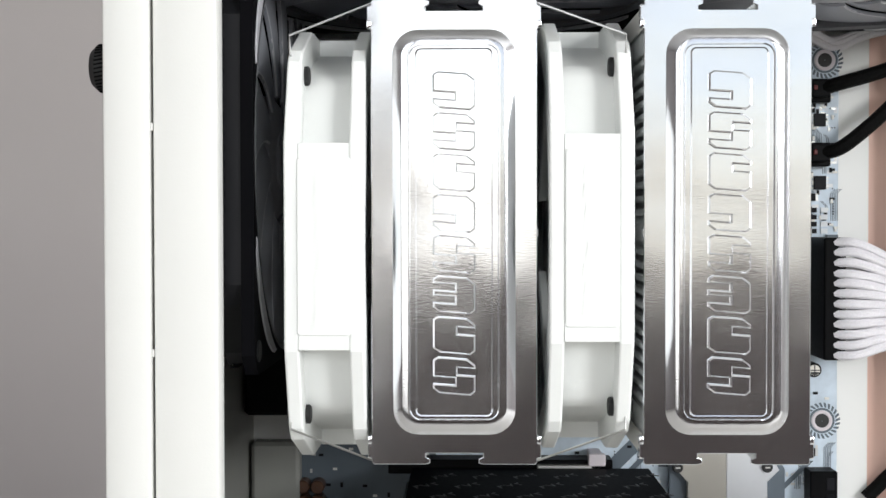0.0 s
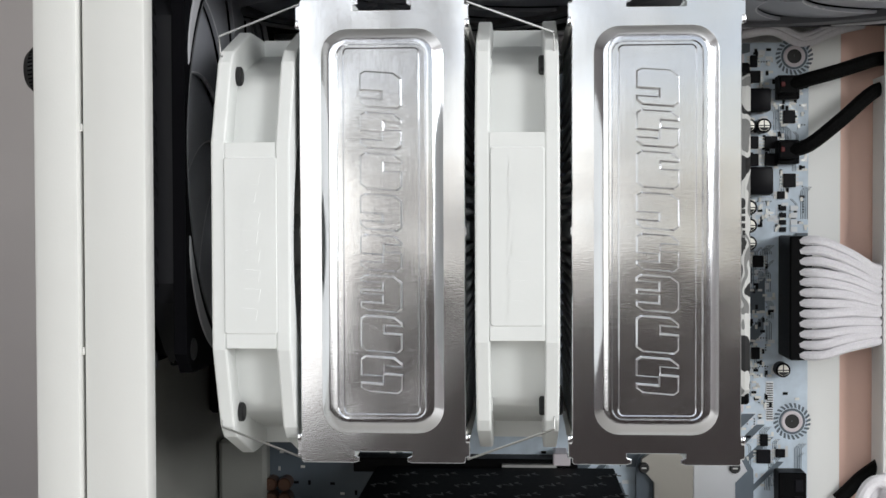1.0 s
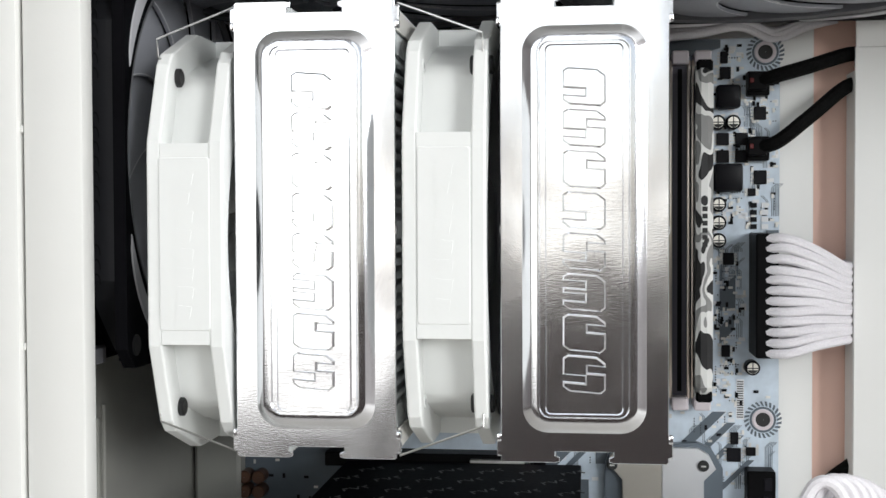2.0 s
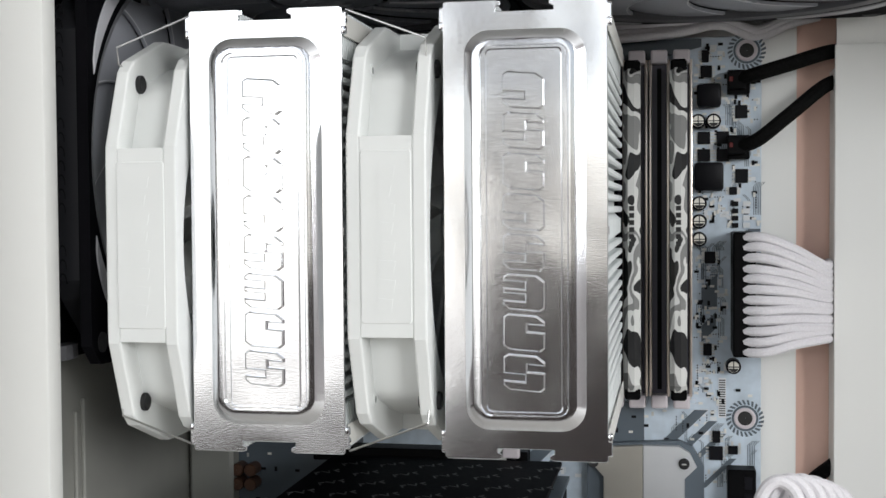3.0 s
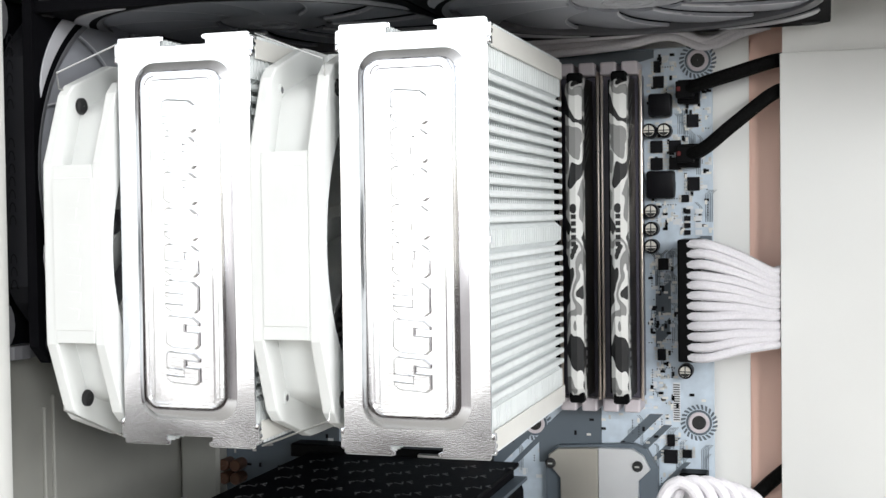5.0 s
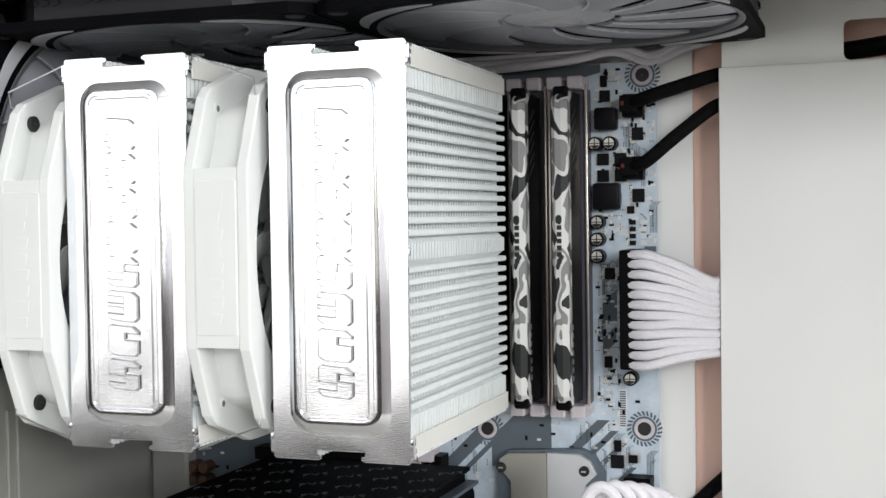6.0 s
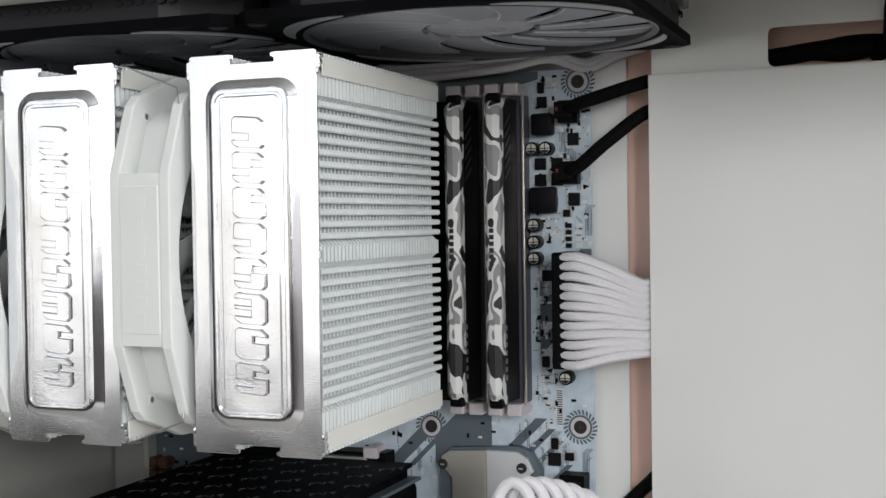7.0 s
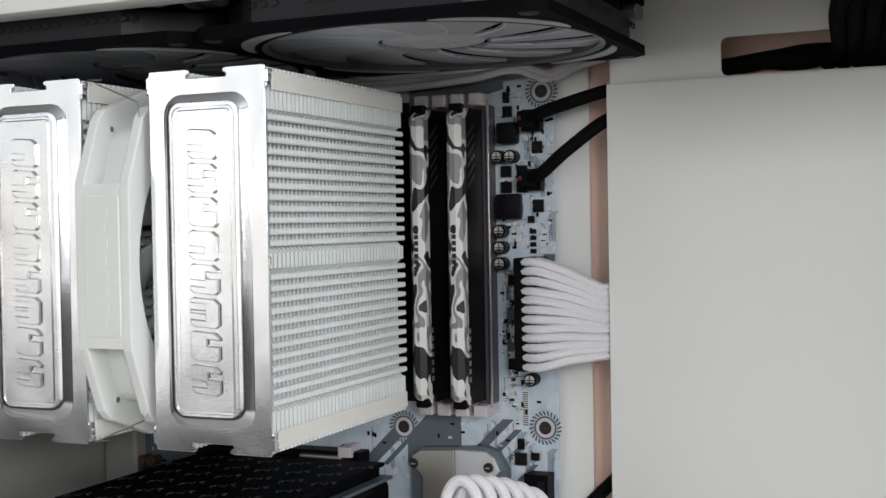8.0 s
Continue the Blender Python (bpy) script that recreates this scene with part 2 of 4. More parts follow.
def wall_with_windows(name, holes, a, b, at, material, label, first):
    """A wall along its own x, 0.1 m thick, with window openings and their frames."""
    bm = bmesh.new()
    xs = [a]
    for wx, wz, ww, wh, _ in holes:
        xs += [wx - ww / 2, wx + ww / 2]
    xs.append(b)
    for i in range(0, len(xs), 2):
        box(xs[i], xs[i + 1], 0, 0.1, -0.75, 2.0, bm=bm)
    for wx, wz, ww, wh, _ in holes:
        box(wx - ww / 2, wx + ww / 2, 0, 0.1, -0.75, wz - wh / 2, bm=bm)
        box(wx - ww / 2, wx + ww / 2, 0, 0.1, wz + wh / 2, 2.0, bm=bm)
    structure(name, bm, material, label).matrix_world = at
    for k, (wx, wz, ww, wh, _) in enumerate(holes):
        fr = bmesh.new()
        for p, q, c, d in ((wx - ww / 2, wx - ww / 2 + .04, wz - wh / 2, wz + wh / 2), (wx + ww / 2 - .04, wx + ww / 2, wz - wh / 2, wz + wh / 2),
                           (wx - ww / 2 + .04, wx + ww / 2 - .04, wz - wh / 2, wz - wh / 2 + .04), (wx - ww / 2 + .04, wx + ww / 2 - .04, wz + wh / 2 - .04, wz + wh / 2)):
            box(p, q, -0.004, 0.06, c, d, 0.004, 1, bm=fr)
        structure("window_%d" % (first + k), fr, M_CASE, "white window frame in the wall").matrix_world = at


# the wall's own +y looks out of the room
wall_with_windows("wall_south", [(-x, z, w, h, e) for x, z, w, h, e in WINDOWS[::-1]], -2.6, 4.0, pose(0, -2.2, 0, 0, 0, 180), M_DARKWALL, "red brown wall with six windows", 1)
wall_with_windows("wall_east", [(-EAST_FILL[0], *EAST_FILL[1:])], -2.2, 2.2, pose(2.5, 0, 0, 0, 0, -90), M_WALL, "mauve grey wall with a window", 7)


def desk():
    d = thing("desk", (0, 0, 0), "pale beige desk under the computer case", "desk")
    part("desktop", box(-0.9, 1.1, -0.32, 0.95, -0.03, -0.002, 0.004), M_DESK, d)
    for x in (-0.85, 1.0):
        for y in (-0.28, 0.85):
            part("leg", box(x, x + 0.05, y, y + 0.05, -0.75, -0.03, 0.003), M_DESK, d)


desk()

# ---- computer case ----
Y_PCB = 0.4875
case = thing("computer_case", (0, 0, 0), "white powder-coated computer case with its side panel off", "computer case")


def case_shell():
    part("rear_pillar", box(-0.1095, -0.0903, 0.3185, 0.3275, 0.0, 0.50, 0.0012), M_CASE_DIM, case, "smooth white corner post", smooth=True)
    part("rear_edge", box(-0.1238, -0.1103, 0.3165, 0.3275, 0.0, 0.50, 0.0012), M_CASE_DIM, case, "white outer edge strip", smooth=True)
    for z in (0.398, 0.331):
        part("clip_dimple", box(-0.1104, -0.1095, 0.3188, 0.3225, z - 0.0012, z + 0.0012, 0.0003, 1), M_CASE_DIM, case)
    # inside surface set darker and greener than the white outer skin
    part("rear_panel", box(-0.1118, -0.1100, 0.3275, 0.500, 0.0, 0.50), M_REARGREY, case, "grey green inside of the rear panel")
    part("rear_skin", box(-0.1238, -0.1223, 0.3275, 0.520, 0.0, 0.50), M_CASE, case)
    # black disc added so that the gaps between the blades stay dark
    part("dust_filter", spun([(0.0001, -0.1098), (0.060, -0.1098), (0.060, -0.1092), (0.0001, -0.1092)], "x", 32), M_BLACK, case, "black disc added behind the fan", at=pose(0, 0.402, 0.392))
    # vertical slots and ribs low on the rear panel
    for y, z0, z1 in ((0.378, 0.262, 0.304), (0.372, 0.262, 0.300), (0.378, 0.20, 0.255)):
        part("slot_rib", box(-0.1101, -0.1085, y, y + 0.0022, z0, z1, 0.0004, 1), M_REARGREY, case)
    # solid and black, to keep the gaps of the top fans dark
    part("top_panel", box(-0.1238, 0.42, 0.3165, 0.520, 0.4835, 0.4865), M_BLACK, case, "solid black top panel")
    part("top_rail", box(-0.0880, 0.078, 0.3185, 0.3330, 0.4618, 0.4830, 0.0010), M_CASE, case, "white upper side rail", smooth=True)
    part("top_rail", box(0.0785, 0.27, 0.3185, 0.3300, 0.4765, 0.4830, 0.0010), M_CASE, case, "white upper side rail", smooth=True)
    # unseen stretch, added lower than the rest to shade the divider
    part("top_rail", box(0.2705, 0.42, 0.3185, 0.3330, 0.4618, 0.4830, 0.0010), M_CASE, case, "white upper side rail", smooth=True)
    part("bottom_panel", box(-0.1238, 0.42, 0.3165, 0.520, 0.0, 0.003), M_CASE, case)
    part("front_panel", box(0.418, 0.43, 0.3165, 0.520, 0.003, 0.4835), M_CASE, case)
    part("power_supply_shroud", box(-0.1095, 0.418, 0.3400, 0.495, 0.098, 0.1005), M_CASE, case)
    part("motherboard_tray", box(-0.1099, 0.1572, 0.4930, 0.4945, 0.003, 0.4835), M_CASE, case, "white steel tray behind the board")
    part("back_side_panel", box(-0.1222, 0.418, 0.4952, 0.4975, 0.003, 0.4835), M_COPPER, case, "terracotta coloured back side panel")
    # upper divider with a rounded cable opening
    z0, z1 = 0.4392, 0.4555
    bm = prism([(0.1715, 0.4300), (0.2200, 0.4300), (0.2200, 0.4830), (0.1715, 0.4830)], 0.4785, 0.4797)
    bm = prism([(0.2200, 0.4300), (0.4179, 0.4300), (0.4179, z0), (0.2225, z0), (0.2208, z0 + 0.0008), (0.2200, z0 + 0.0025)], 0.4785, 0.4797, bm=bm)
    bm = prism([(0.2200, 0.4830), (0.2200, z1 - 0.0025), (0.2208, z1 - 0.0008), (0.2225, z1), (0.4179, z1), (0.4179, 0.4830)], 0.4785, 0.4797, bm=bm)
    part("divider_panel", bm, M_CASE, case, "white divider with a rounded cable opening")
    part("cable_cover", box(0.1705, 0.4175, 0.4755, 0.4772, 0.1005, 0.4385, 0.0006), M_CASE, case, "plain white steel cable cover", smooth=True)
    part("cover_return", box(0.1705, 0.1717, 0.4773, 0.4925, 0.1005, 0.4290), M_CASE, case)


case_shell()


def thumb_screw():
    t = thing("thumb_screw", pose(-0.1239, 0.334, 0.417), "black knurled thumb screw on the case rear", "screw")
    n = 36
    prof = [(0.0001, 0.0), (0.0068, 0.0), (0.0072, -0.0006), (0.0072, -0.0056), (0.0055, -0.0074), (0.0001, -0.0078)]
    part("head", spun(prof, "x", 32), M_RUBBER, t, smooth=True)
    b = bmesh.new()
    for i in range(n):
        a = 2 * math.pi * i / n
        tube([(-0.0008, 0.0072 * math.cos(a), 0.0072 * math.sin(a)), (-0.0054, 0.0072 * math.cos(a + 0.12), 0.0072 * math.sin(a + 0.12))], 0.00028, 4, 1, False, bm=b)
    part("knurl", b, M_BLACK, t)


thumb_screw()

# ---- fans ----


def blade_mesh(r0, r1, sweep, chord, height, twist, thick=0.0012, n=9, m=6, fill=0.55, tip=0.27):
    """One swept, twisted fan blade round the z axis."""
    top, low = [], []
    for i in range(n):
        u = i / (n - 1)
        r = r0 + (r1 - r0) * u
        mid = sweep * u ** 1.3
        half = chord * (fill + (1 - fill) * u) * (1 - tip * max(0, u - 0.75) / 0.25)
        rowt, rowl = [], []
        for j in range(m):
            v = j / (m - 1) * 2 - 1
            a = mid + half * v
            z = height * (0.5 - 0.5 * v) * (1 - twist * u) + 0.0012 * (1 - v * v)
            rowt.append((r * math.cos(a), r * math.sin(a), z + thick / 2))
            rowl.append((r * math.cos(a), r * math.sin(a), z - thick / 2))
        top.append(rowt)
        low.append(rowl)
    b = bmesh.new()
    vt = [[b.verts.new(p) for p in r] for r in top]
    vl = [[b.verts.new(p) for p in r] for r in low]
    for i in range(n - 1):
        for j in range(m - 1):
            b.faces.new((vt[i][j], vt[i + 1][j], vt[i + 1][j + 1], vt[i][j + 1]))
            b.faces.new((vl[i][j], vl[i][j + 1], vl[i + 1][j + 1], vl[i + 1][j]))
    rim = [(i, 0) for i in range(n)] + [(n - 1, j) for j in range(1, m)] + [(i, m - 1) for i in range(n - 2, -1, -1)] + [(0, j) for j in range(m - 2, 0, -1)]
    for (i, j), (k, l) in zip(rim, rim[1:] + rim[:1]):
        b.faces.new((vt[i][j], vl[i][j], vl[k][l], vt[k][l]))
    return b


def plate_with_hole(outline, r, z0, z1, n=64):
    """A flat plate round the z axis, outer edge given as a function of the angle, with a round hole."""
    loops = []
    for h, rad in ((z0, None), (z1, None), (z1, r), (z0, r), (z0, None)):
        lp = []
        for i in range(n):
            a = 2 * math.pi * (i + 0.5) / n
            q = outline(a) if rad is None else rad
            lp.append((q * math.cos(a), q * math.sin(a), h))
        loops.append(lp)
    b = loft(loops, False, False)
    bmesh.ops.remove_doubles(b, verts=b.verts, dist=1e-7)
    return b


def square_edge(half, cut):
    """Distance to the edge of a square with cut corners."""
    def f(a):
        c, s = abs(math.cos(a)), abs(math.sin(a))
        return min(half / max(c, s), (2 * half - cut) / (c + s))
    return f


def blunt_edge(half, flat, corner):
    """Distance to the edge of a square whose corners are pulled in to blunt points."""
    nx, ny = corner - flat, half - corner
    d = nx * half + ny * flat

    def f(a):
        c, s = abs(math.cos(a)), abs(math.sin(a))
        c, s = max(c, s), min(c, s)
        return min(half / c, d / (nx * c + ny * s))
    return f


def crescent(r, bulge, spread, z0, z1, n=14):
    """A thin sickle round the z axis: an arc of radius r, swelling outwards in the middle."""
    inner = [(r * math.cos(a), r * math.sin(a)) for a in (spread * (2 * i / n - 1) for i in range(n + 1))]
    outer = []
    for i in range(1, n):
        a = spread * (2 * i / n - 1)
        q = r + bulge * (1 - (a / spread) ** 2) ** 0.7
        outer.append((q * math.cos(a), q * math.sin(a)))
    return prism(inner + outer[::-1], z0, z1, "z", 0.0002)


def case_fan(at, label, group, turn=0.0):
    """A black 120 mm case fan; its open face looks along +z."""
    f = thing("case_fan", at, label, "fan", group)
    h, d = 0.060, 0.0125
    edge = square_edge(h, 0.006)
    part("front_frame", plate_with_hole(edge, 0.0575, d - 0.004, d), M_BLACK, f)
    part("back_frame", plate_with_hole(edge, 0.0575, -d, -d + 0.004), M_BLACK, f)
    part("duct", plate_with_hole(square_edge(0.0592, 0.022), 0.0575, -0.001, d - 0.004), M_DUCT, f, "charcoal fan side with scale marks")
    part("rear_duct", plate_with_hole(square_edge(0.0580, 0.030), 0.0575, -d + 0.004, -0.001), M_BLACK, f)
    part("trim_ring", spun([(0.0562, d - 0.0006), (0.0580, d + 0.0003), (0.0584, d + 0.0002), (0.0575, d - 0.004)], "z", 64, True), M_RING, f, "grey trim ring", smooth=True)
    # pale sickle inlays between the ring and the corners
    inlay = None
    for k in range(4):
        m = pose(0, 0, 0, 0, 0, 45 + 90 * k)
        if inlay is None:
            inlay = part("corner_inlay", crescent(0.0608, 0.0050, 0.40, d - 0.0004, d + 0.0005), M_HUB, f, "pale grey sickle inlay", at=m)
        else:
            again(inlay, m)
    # low-relief scale marks on the four outer sides, and grey pads near their ends
    scale_, side_pad = None, None
    arch = [(0.0014 * math.cos(radians(q)), 0.0026 * math.sin(radians(q))) for q in range(-10, 191, 25)]
    arch += [(0.82 * u, 0.86 * v - 0.0001) for u, v in arch[::-1]]
    for side in range(4):
        turned = Matrix.Rotation(side * math.pi / 2, 4, 'Z')
        for k in list(range(-10, -4)) + list(range(-2, 5)) + list(range(7, 10)):
            m = turned @ pose(k * 0.0040, -0.0592, 0.0022)
            if scale_ is None:
                scale_ = part("scale", prism([(-v, u) for u, v in arch], -0.00012, 0.0005, "y"), M_SCALE, f, at=m)
            else:
                again(scale_, m)
        for sx in (-1, 1):
            m = turned @ pose(sx * 0.0480, -0.0590, -0.0048)
            if side_pad is None:
                side_pad = part("side_pad", prism([(0.0068 * math.cos(radians(30 * q)), 0.0034 * math.sin(radians(30 * q))) for q in range(12)], -0.0004, 0.0040, "y", 0.0002), M_RING, f, "grey rubber side pad", at=m)
            else:
                again(side_pad, m)
    for sx in (-1, 1):
        for sy in (-1, 1):
            part("corner_pad", spun([(0.0001, d + 0.0006), (0.0026, d + 0.0006), (0.0030, d + 0.0003), (0.0030, d), (0.0001, d)], "z", 16), M_RUBBER, f, at=pose(sx * 0.0535, sy * 0.0535, 0))
    hub = [(0.0001, d - 0.0020), (0.0040, d - 0.0020), (0.0042, d - 0.0016), (0.0050, d - 0.0016), (0.0052, d - 0.0020), (0.0072, d - 0.0020), (0.0074, d - 0.0016), (0.0084, d - 0.0016), (0.0086, d - 0.0020),
           (0.0130, d - 0.0022), (0.0175, d - 0.003), (0.020, d - 0.006), (0.020, -0.008), (0.0001, -0.008)]
    rotor = part("hub", spun(hub, "z", 40), M_HUB, f, "pale grey rotor hub with fine rings", smooth=True)
    bl = part("blade", blade_mesh(0.0195, 0.0568, 0.42, 0.304, -0.0024, 0.05, fill=0.97, tip=0.0), M_BLADE, rotor, smooth=True, at=pose(0, 0, 0.0096, 0, 0, turn))
    for k in range(1, 11):
        again(bl, pose(0, 0, 0.0096, 0, 0, turn + 360 / 11 * k))
    rim = [((0.0200 + 0.0368 * i / 8) * math.cos(0.42 * (i / 8) ** 1.3 + 0.292), (0.0200 + 0.0368 * i / 8) * math.sin(0.42 * (i / 8) ** 1.3 + 0.292), 0.0003) for i in range(9)]
    edge_ = part("blade_edge", tube(rim, 0.00046, 5, 2), M_RIM, rotor, "pale moulded blade edge", smooth=True, at=pose(0, 0, 0.0096, 0, 0, turn))
    for k in range(1, 11):
        again(edge_, pose(0, 0, 0.0096, 0, 0, turn + 360 / 11 * k))
    for k in range(4):
        part("stator_arm", box(0.018, 0.0585, -0.0015, 0.0015, -d, -d + 0.003, 0.0004, 1), M_BLACK, f, at=pose(0, 0, 0, 0, 0, 45 + 90 * k))
    return f


BIG = Matrix.Diagonal((140 / 120, 140 / 120, 1, 1))
case_fan(pose(-0.0945, 0.402, 0.392, 0, 90, 0) @ BIG, "black case fan with grey blades on the case rear", "case fans", 12)
case_fan(pose(0.1205, 0.4035, 0.4612, 180, 0, 0) @ BIG, "black case fan with grey blades under the case top", "case fans", 5)
case_fan(pose(-0.0205, 0.4035, 0.4612, 180, 0, 0) @ BIG, "black case fan with grey blades under the case top", "case fans", 24)


def cooler_fan(x0, x1, zc, label, pads):
    """White octagonal fan standing beside a fin tower; its axis runs along x."""
    half, flat, yc = 0.0695, 0.0308, 0.0695
    f = thing("cooling_fan", pose((x0 + x1) / 2, 0.3215 + yc, zc, 0, 90, 0), label, "fan", "cooler fans")
    d = (x1 - x0) / 2
    edge = blunt_edge(half, flat, 0.0588)
    fl = 0.0044
    for name, a, b in (("flange", -d, -d + fl), ("flange", d - fl, d)):
        ob = part(name, plate_with_hole(edge, 0.0635, a, b, 96), M_PLASTIC, f)
        w = ob.modifiers.new("bevel", 'BEVEL')
        w.width, w.segments, w.limit_method, w.angle_limit = 0.0006, 2, 'ANGLE', radians(30)
    part("duct", plate_with_hole(lambda a: max(edge(a) - 0.0100, 0.0650), 0.0635, -d + fl, d - fl, 96), M_PLASTIC, f, "recessed white duct wall", smooth=True)
    for k in range(4):
        reach = 0.0110 if k % 2 == 0 else flat
        s = part("side_block", box(-half, -0.0635, -reach, reach, -d + fl, d - fl), M_PLASTIC, f, at=pose(0, 0, 0, 0, 0, 90 * k))
        if k % 2 == 0:
            continue
        # raised panel with plain blocks on the two long sides
        pan = [(u, v) for u, v in rounded(-0.0265, 0.0265, -0.0080, 0.0080, 0.0006, 1)]
        loops = [[(-half - h, u * g, v * g2) for u, v in pan] for h, g, g2 in ((0.0, 1, 1), (0.0004, 0.992, 0.97))]
        part("badge_panel", loft(loops, False, True), M_PLASTIC, s)
        for j, (lo, hi) in enumerate(((-30, 22), (-26, 30), (-30, 30), (-18, 30), (-30, 24), (-24, 30), (-30, 18), (-28, 30))):
            y0 = -0.0228 + 0.0058 * j
            part("badge_block", prism([(y0, lo * 1e-4), (y0 + 0.0042, lo * 1e-4 + 0.0006), (y0 + 0.0038, hi * 1e-4), (y0 + 0.0004, hi * 1e-4 - 0.0006)], -half - 0.00055, -half - 0.0003, "x"), M_PLASTIC, s)
    # hub and blades
    rotor = part("hub", spun([(0.0001, d - 0.003), (0.017, d - 0.003), (0.020, d - 0.005), (0.020, -0.009), (0.0001, -0.009)], "z", 32), M_PLASTIC, f, smooth=True)
    bl = part("blade", blade_mesh(0.0195, 0.0615, 0.55, 0.36, 0.015, 0.3), M_PLASTIC, rotor, smooth=True, at=pose(0, 0, -0.0075, 0, 0, 20))
    for k in range(1, 9):
        again(bl, pose(0, 0, -0.0075, 0, 0, 20 + 40 * k))
    for k in range(4):
        part("stator_arm", box(0.018, 0.064, -0.0015, 0.0015, -d, -d + 0.003, 0.0004, 1), M_PLASTIC, f, at=pose(0, 0, 0, 0, 0, 45 + 90 * k))
    # rubber pads or screw holes in the corners of the flanges
    for sy in (-1, 1):
        for sx in (-1, 1):
            at_ = pose(sx * 0.0525, sy * 0.0525, 0)
            z = {"left": -d + fl, "right": d - fl}[pads]
            s = 1 if pads == "left" else -1
            part("rubber_pad", spun([(0.0001, z), (0.0030, z), (0.0030, z + s * 0.0012), (0.0024, z + s * 0.0016), (0.0001, z + s * 0.0016)], "z", 20), M_RUBBER, f, "black rubber corner pad", at=at_)
            zo = z - s * fl
            part("rubber_pad", spun([(0.0001, zo), (0.0030, zo), (0.0028, zo - s * 0.0010), (0.0020, zo - s * 0.0014), (0.0001, zo - s * 0.0014)], "z", 20), M_RUBBER, f, "black rubber corner pad", at=at_)
            part("screw_hole", spun([(0.0001, -z - s * 0.0003), (0.0012, -z - s * 0.0003), (0.0012, -z), (0.0001, -z)], "z", 14), M_RING, f, at=at_)
            part("screw_boss", spun([(0.0012, -z), (0.0022, -z), (0.0022, -z - s * 0.0004), (0.0012, -z - s * 0.0004)], "z", 16, True), M_PLASTIC, f, at=at_)
    return f


cooler_fan(-0.0714, -0.0475, 0.3625, "white octagonal cooling fan clipped beside the first fin tower", "left")
cooler_fan(0.0076, 0.0327, 0.3650, "white octagonal cooling fan clipped between the fin towers", "right")

# ---- cooler ----
cooler = thing("cpu_cooler", (0, 0, 0), "white twin-tower processor cooler with polished embossed end plates", "cooler")
Z0, Z1 = 0.2960, 0.4370
PW, PH = 0.0503, Z1 - Z0


def end_plate_outline():
    """Plate outline about its own centre: notches with hooked corners at top and bottom."""
    w, h = PW / 2, PH / 2
    top = [(0.0088, h), (0.0074, h - 0.0004), (0.0074, h - 0.0016), (0.0088, h - 0.0022), (0.0088, h - 0.0034), (-0.0088, h - 0.0034), (-0.0088, h - 0.0022), (-0.0074, h - 0.0016), (-0.0074, h - 0.0004), (-0.0088, h)]
    side = [(-w + 0.0006, h), (-w, h - 0.0006), (-w, h - 0.0018), (-w - 0.0012, h - 0.0022), (-w - 0.0012, h - 0.0082), (-w, h - 0.0090)]
    left = side + [(u, -v) for u, v in side[::-1]]
    bot = [(u, -v) for u, v in top[::-1]]
    right = [(-u, v) for u, v in left[::-1]]
    return top + left + bot + right


def emblem(parent, y):
    """Eight plain pressed blocks with slots, in the place of the embossed writing."""
    sides = ("l", "lr", "r", "l", "rl", "ll", "r", "lr")
    x0, x1, top, step, hgt = -0.0064, 0.0064, 0.0486, 0.01225, 0.0110
    for k, slots in enumerate(sides):
        zt = top - k * step

        def p(u, v):
            return (x0 + u * (x1 - x0), zt - v * hgt - 0.0010 * u)
        right = [p(0.80, 0), p(1, 0.16)]
        cuts_r = [c for c in ((0.27, 0.45), (0.60, 0.78)) if "r" in slots][:slots.count("r")]
        cuts_l = [c for c in ((0.56, 0.74), (0.22, 0.40)) if "l" in slots][:slots.count("l")]
        for a, b in cuts_r:
            right += [p(1, a), p(0.58, a), p(0.58, b), p(1, b)]
        right += [p(1, 0.88), p(0.88, 1.0)]
        left = [p(0.16, 1.0), p(0, 0.88)]
        for a, b in cuts_l:
            left += [p(0, b), p(0.52, b), p(0.52, a), p(0, a)]
        left += [p(0, 0.10), p(0.12, 0)]
        b_ = prism(right + left, y - 0.0011, y + 0.0010, "y", 0.00052)
        part("emblem_block", b_, M_ALU, parent, "plain pressed metal block")


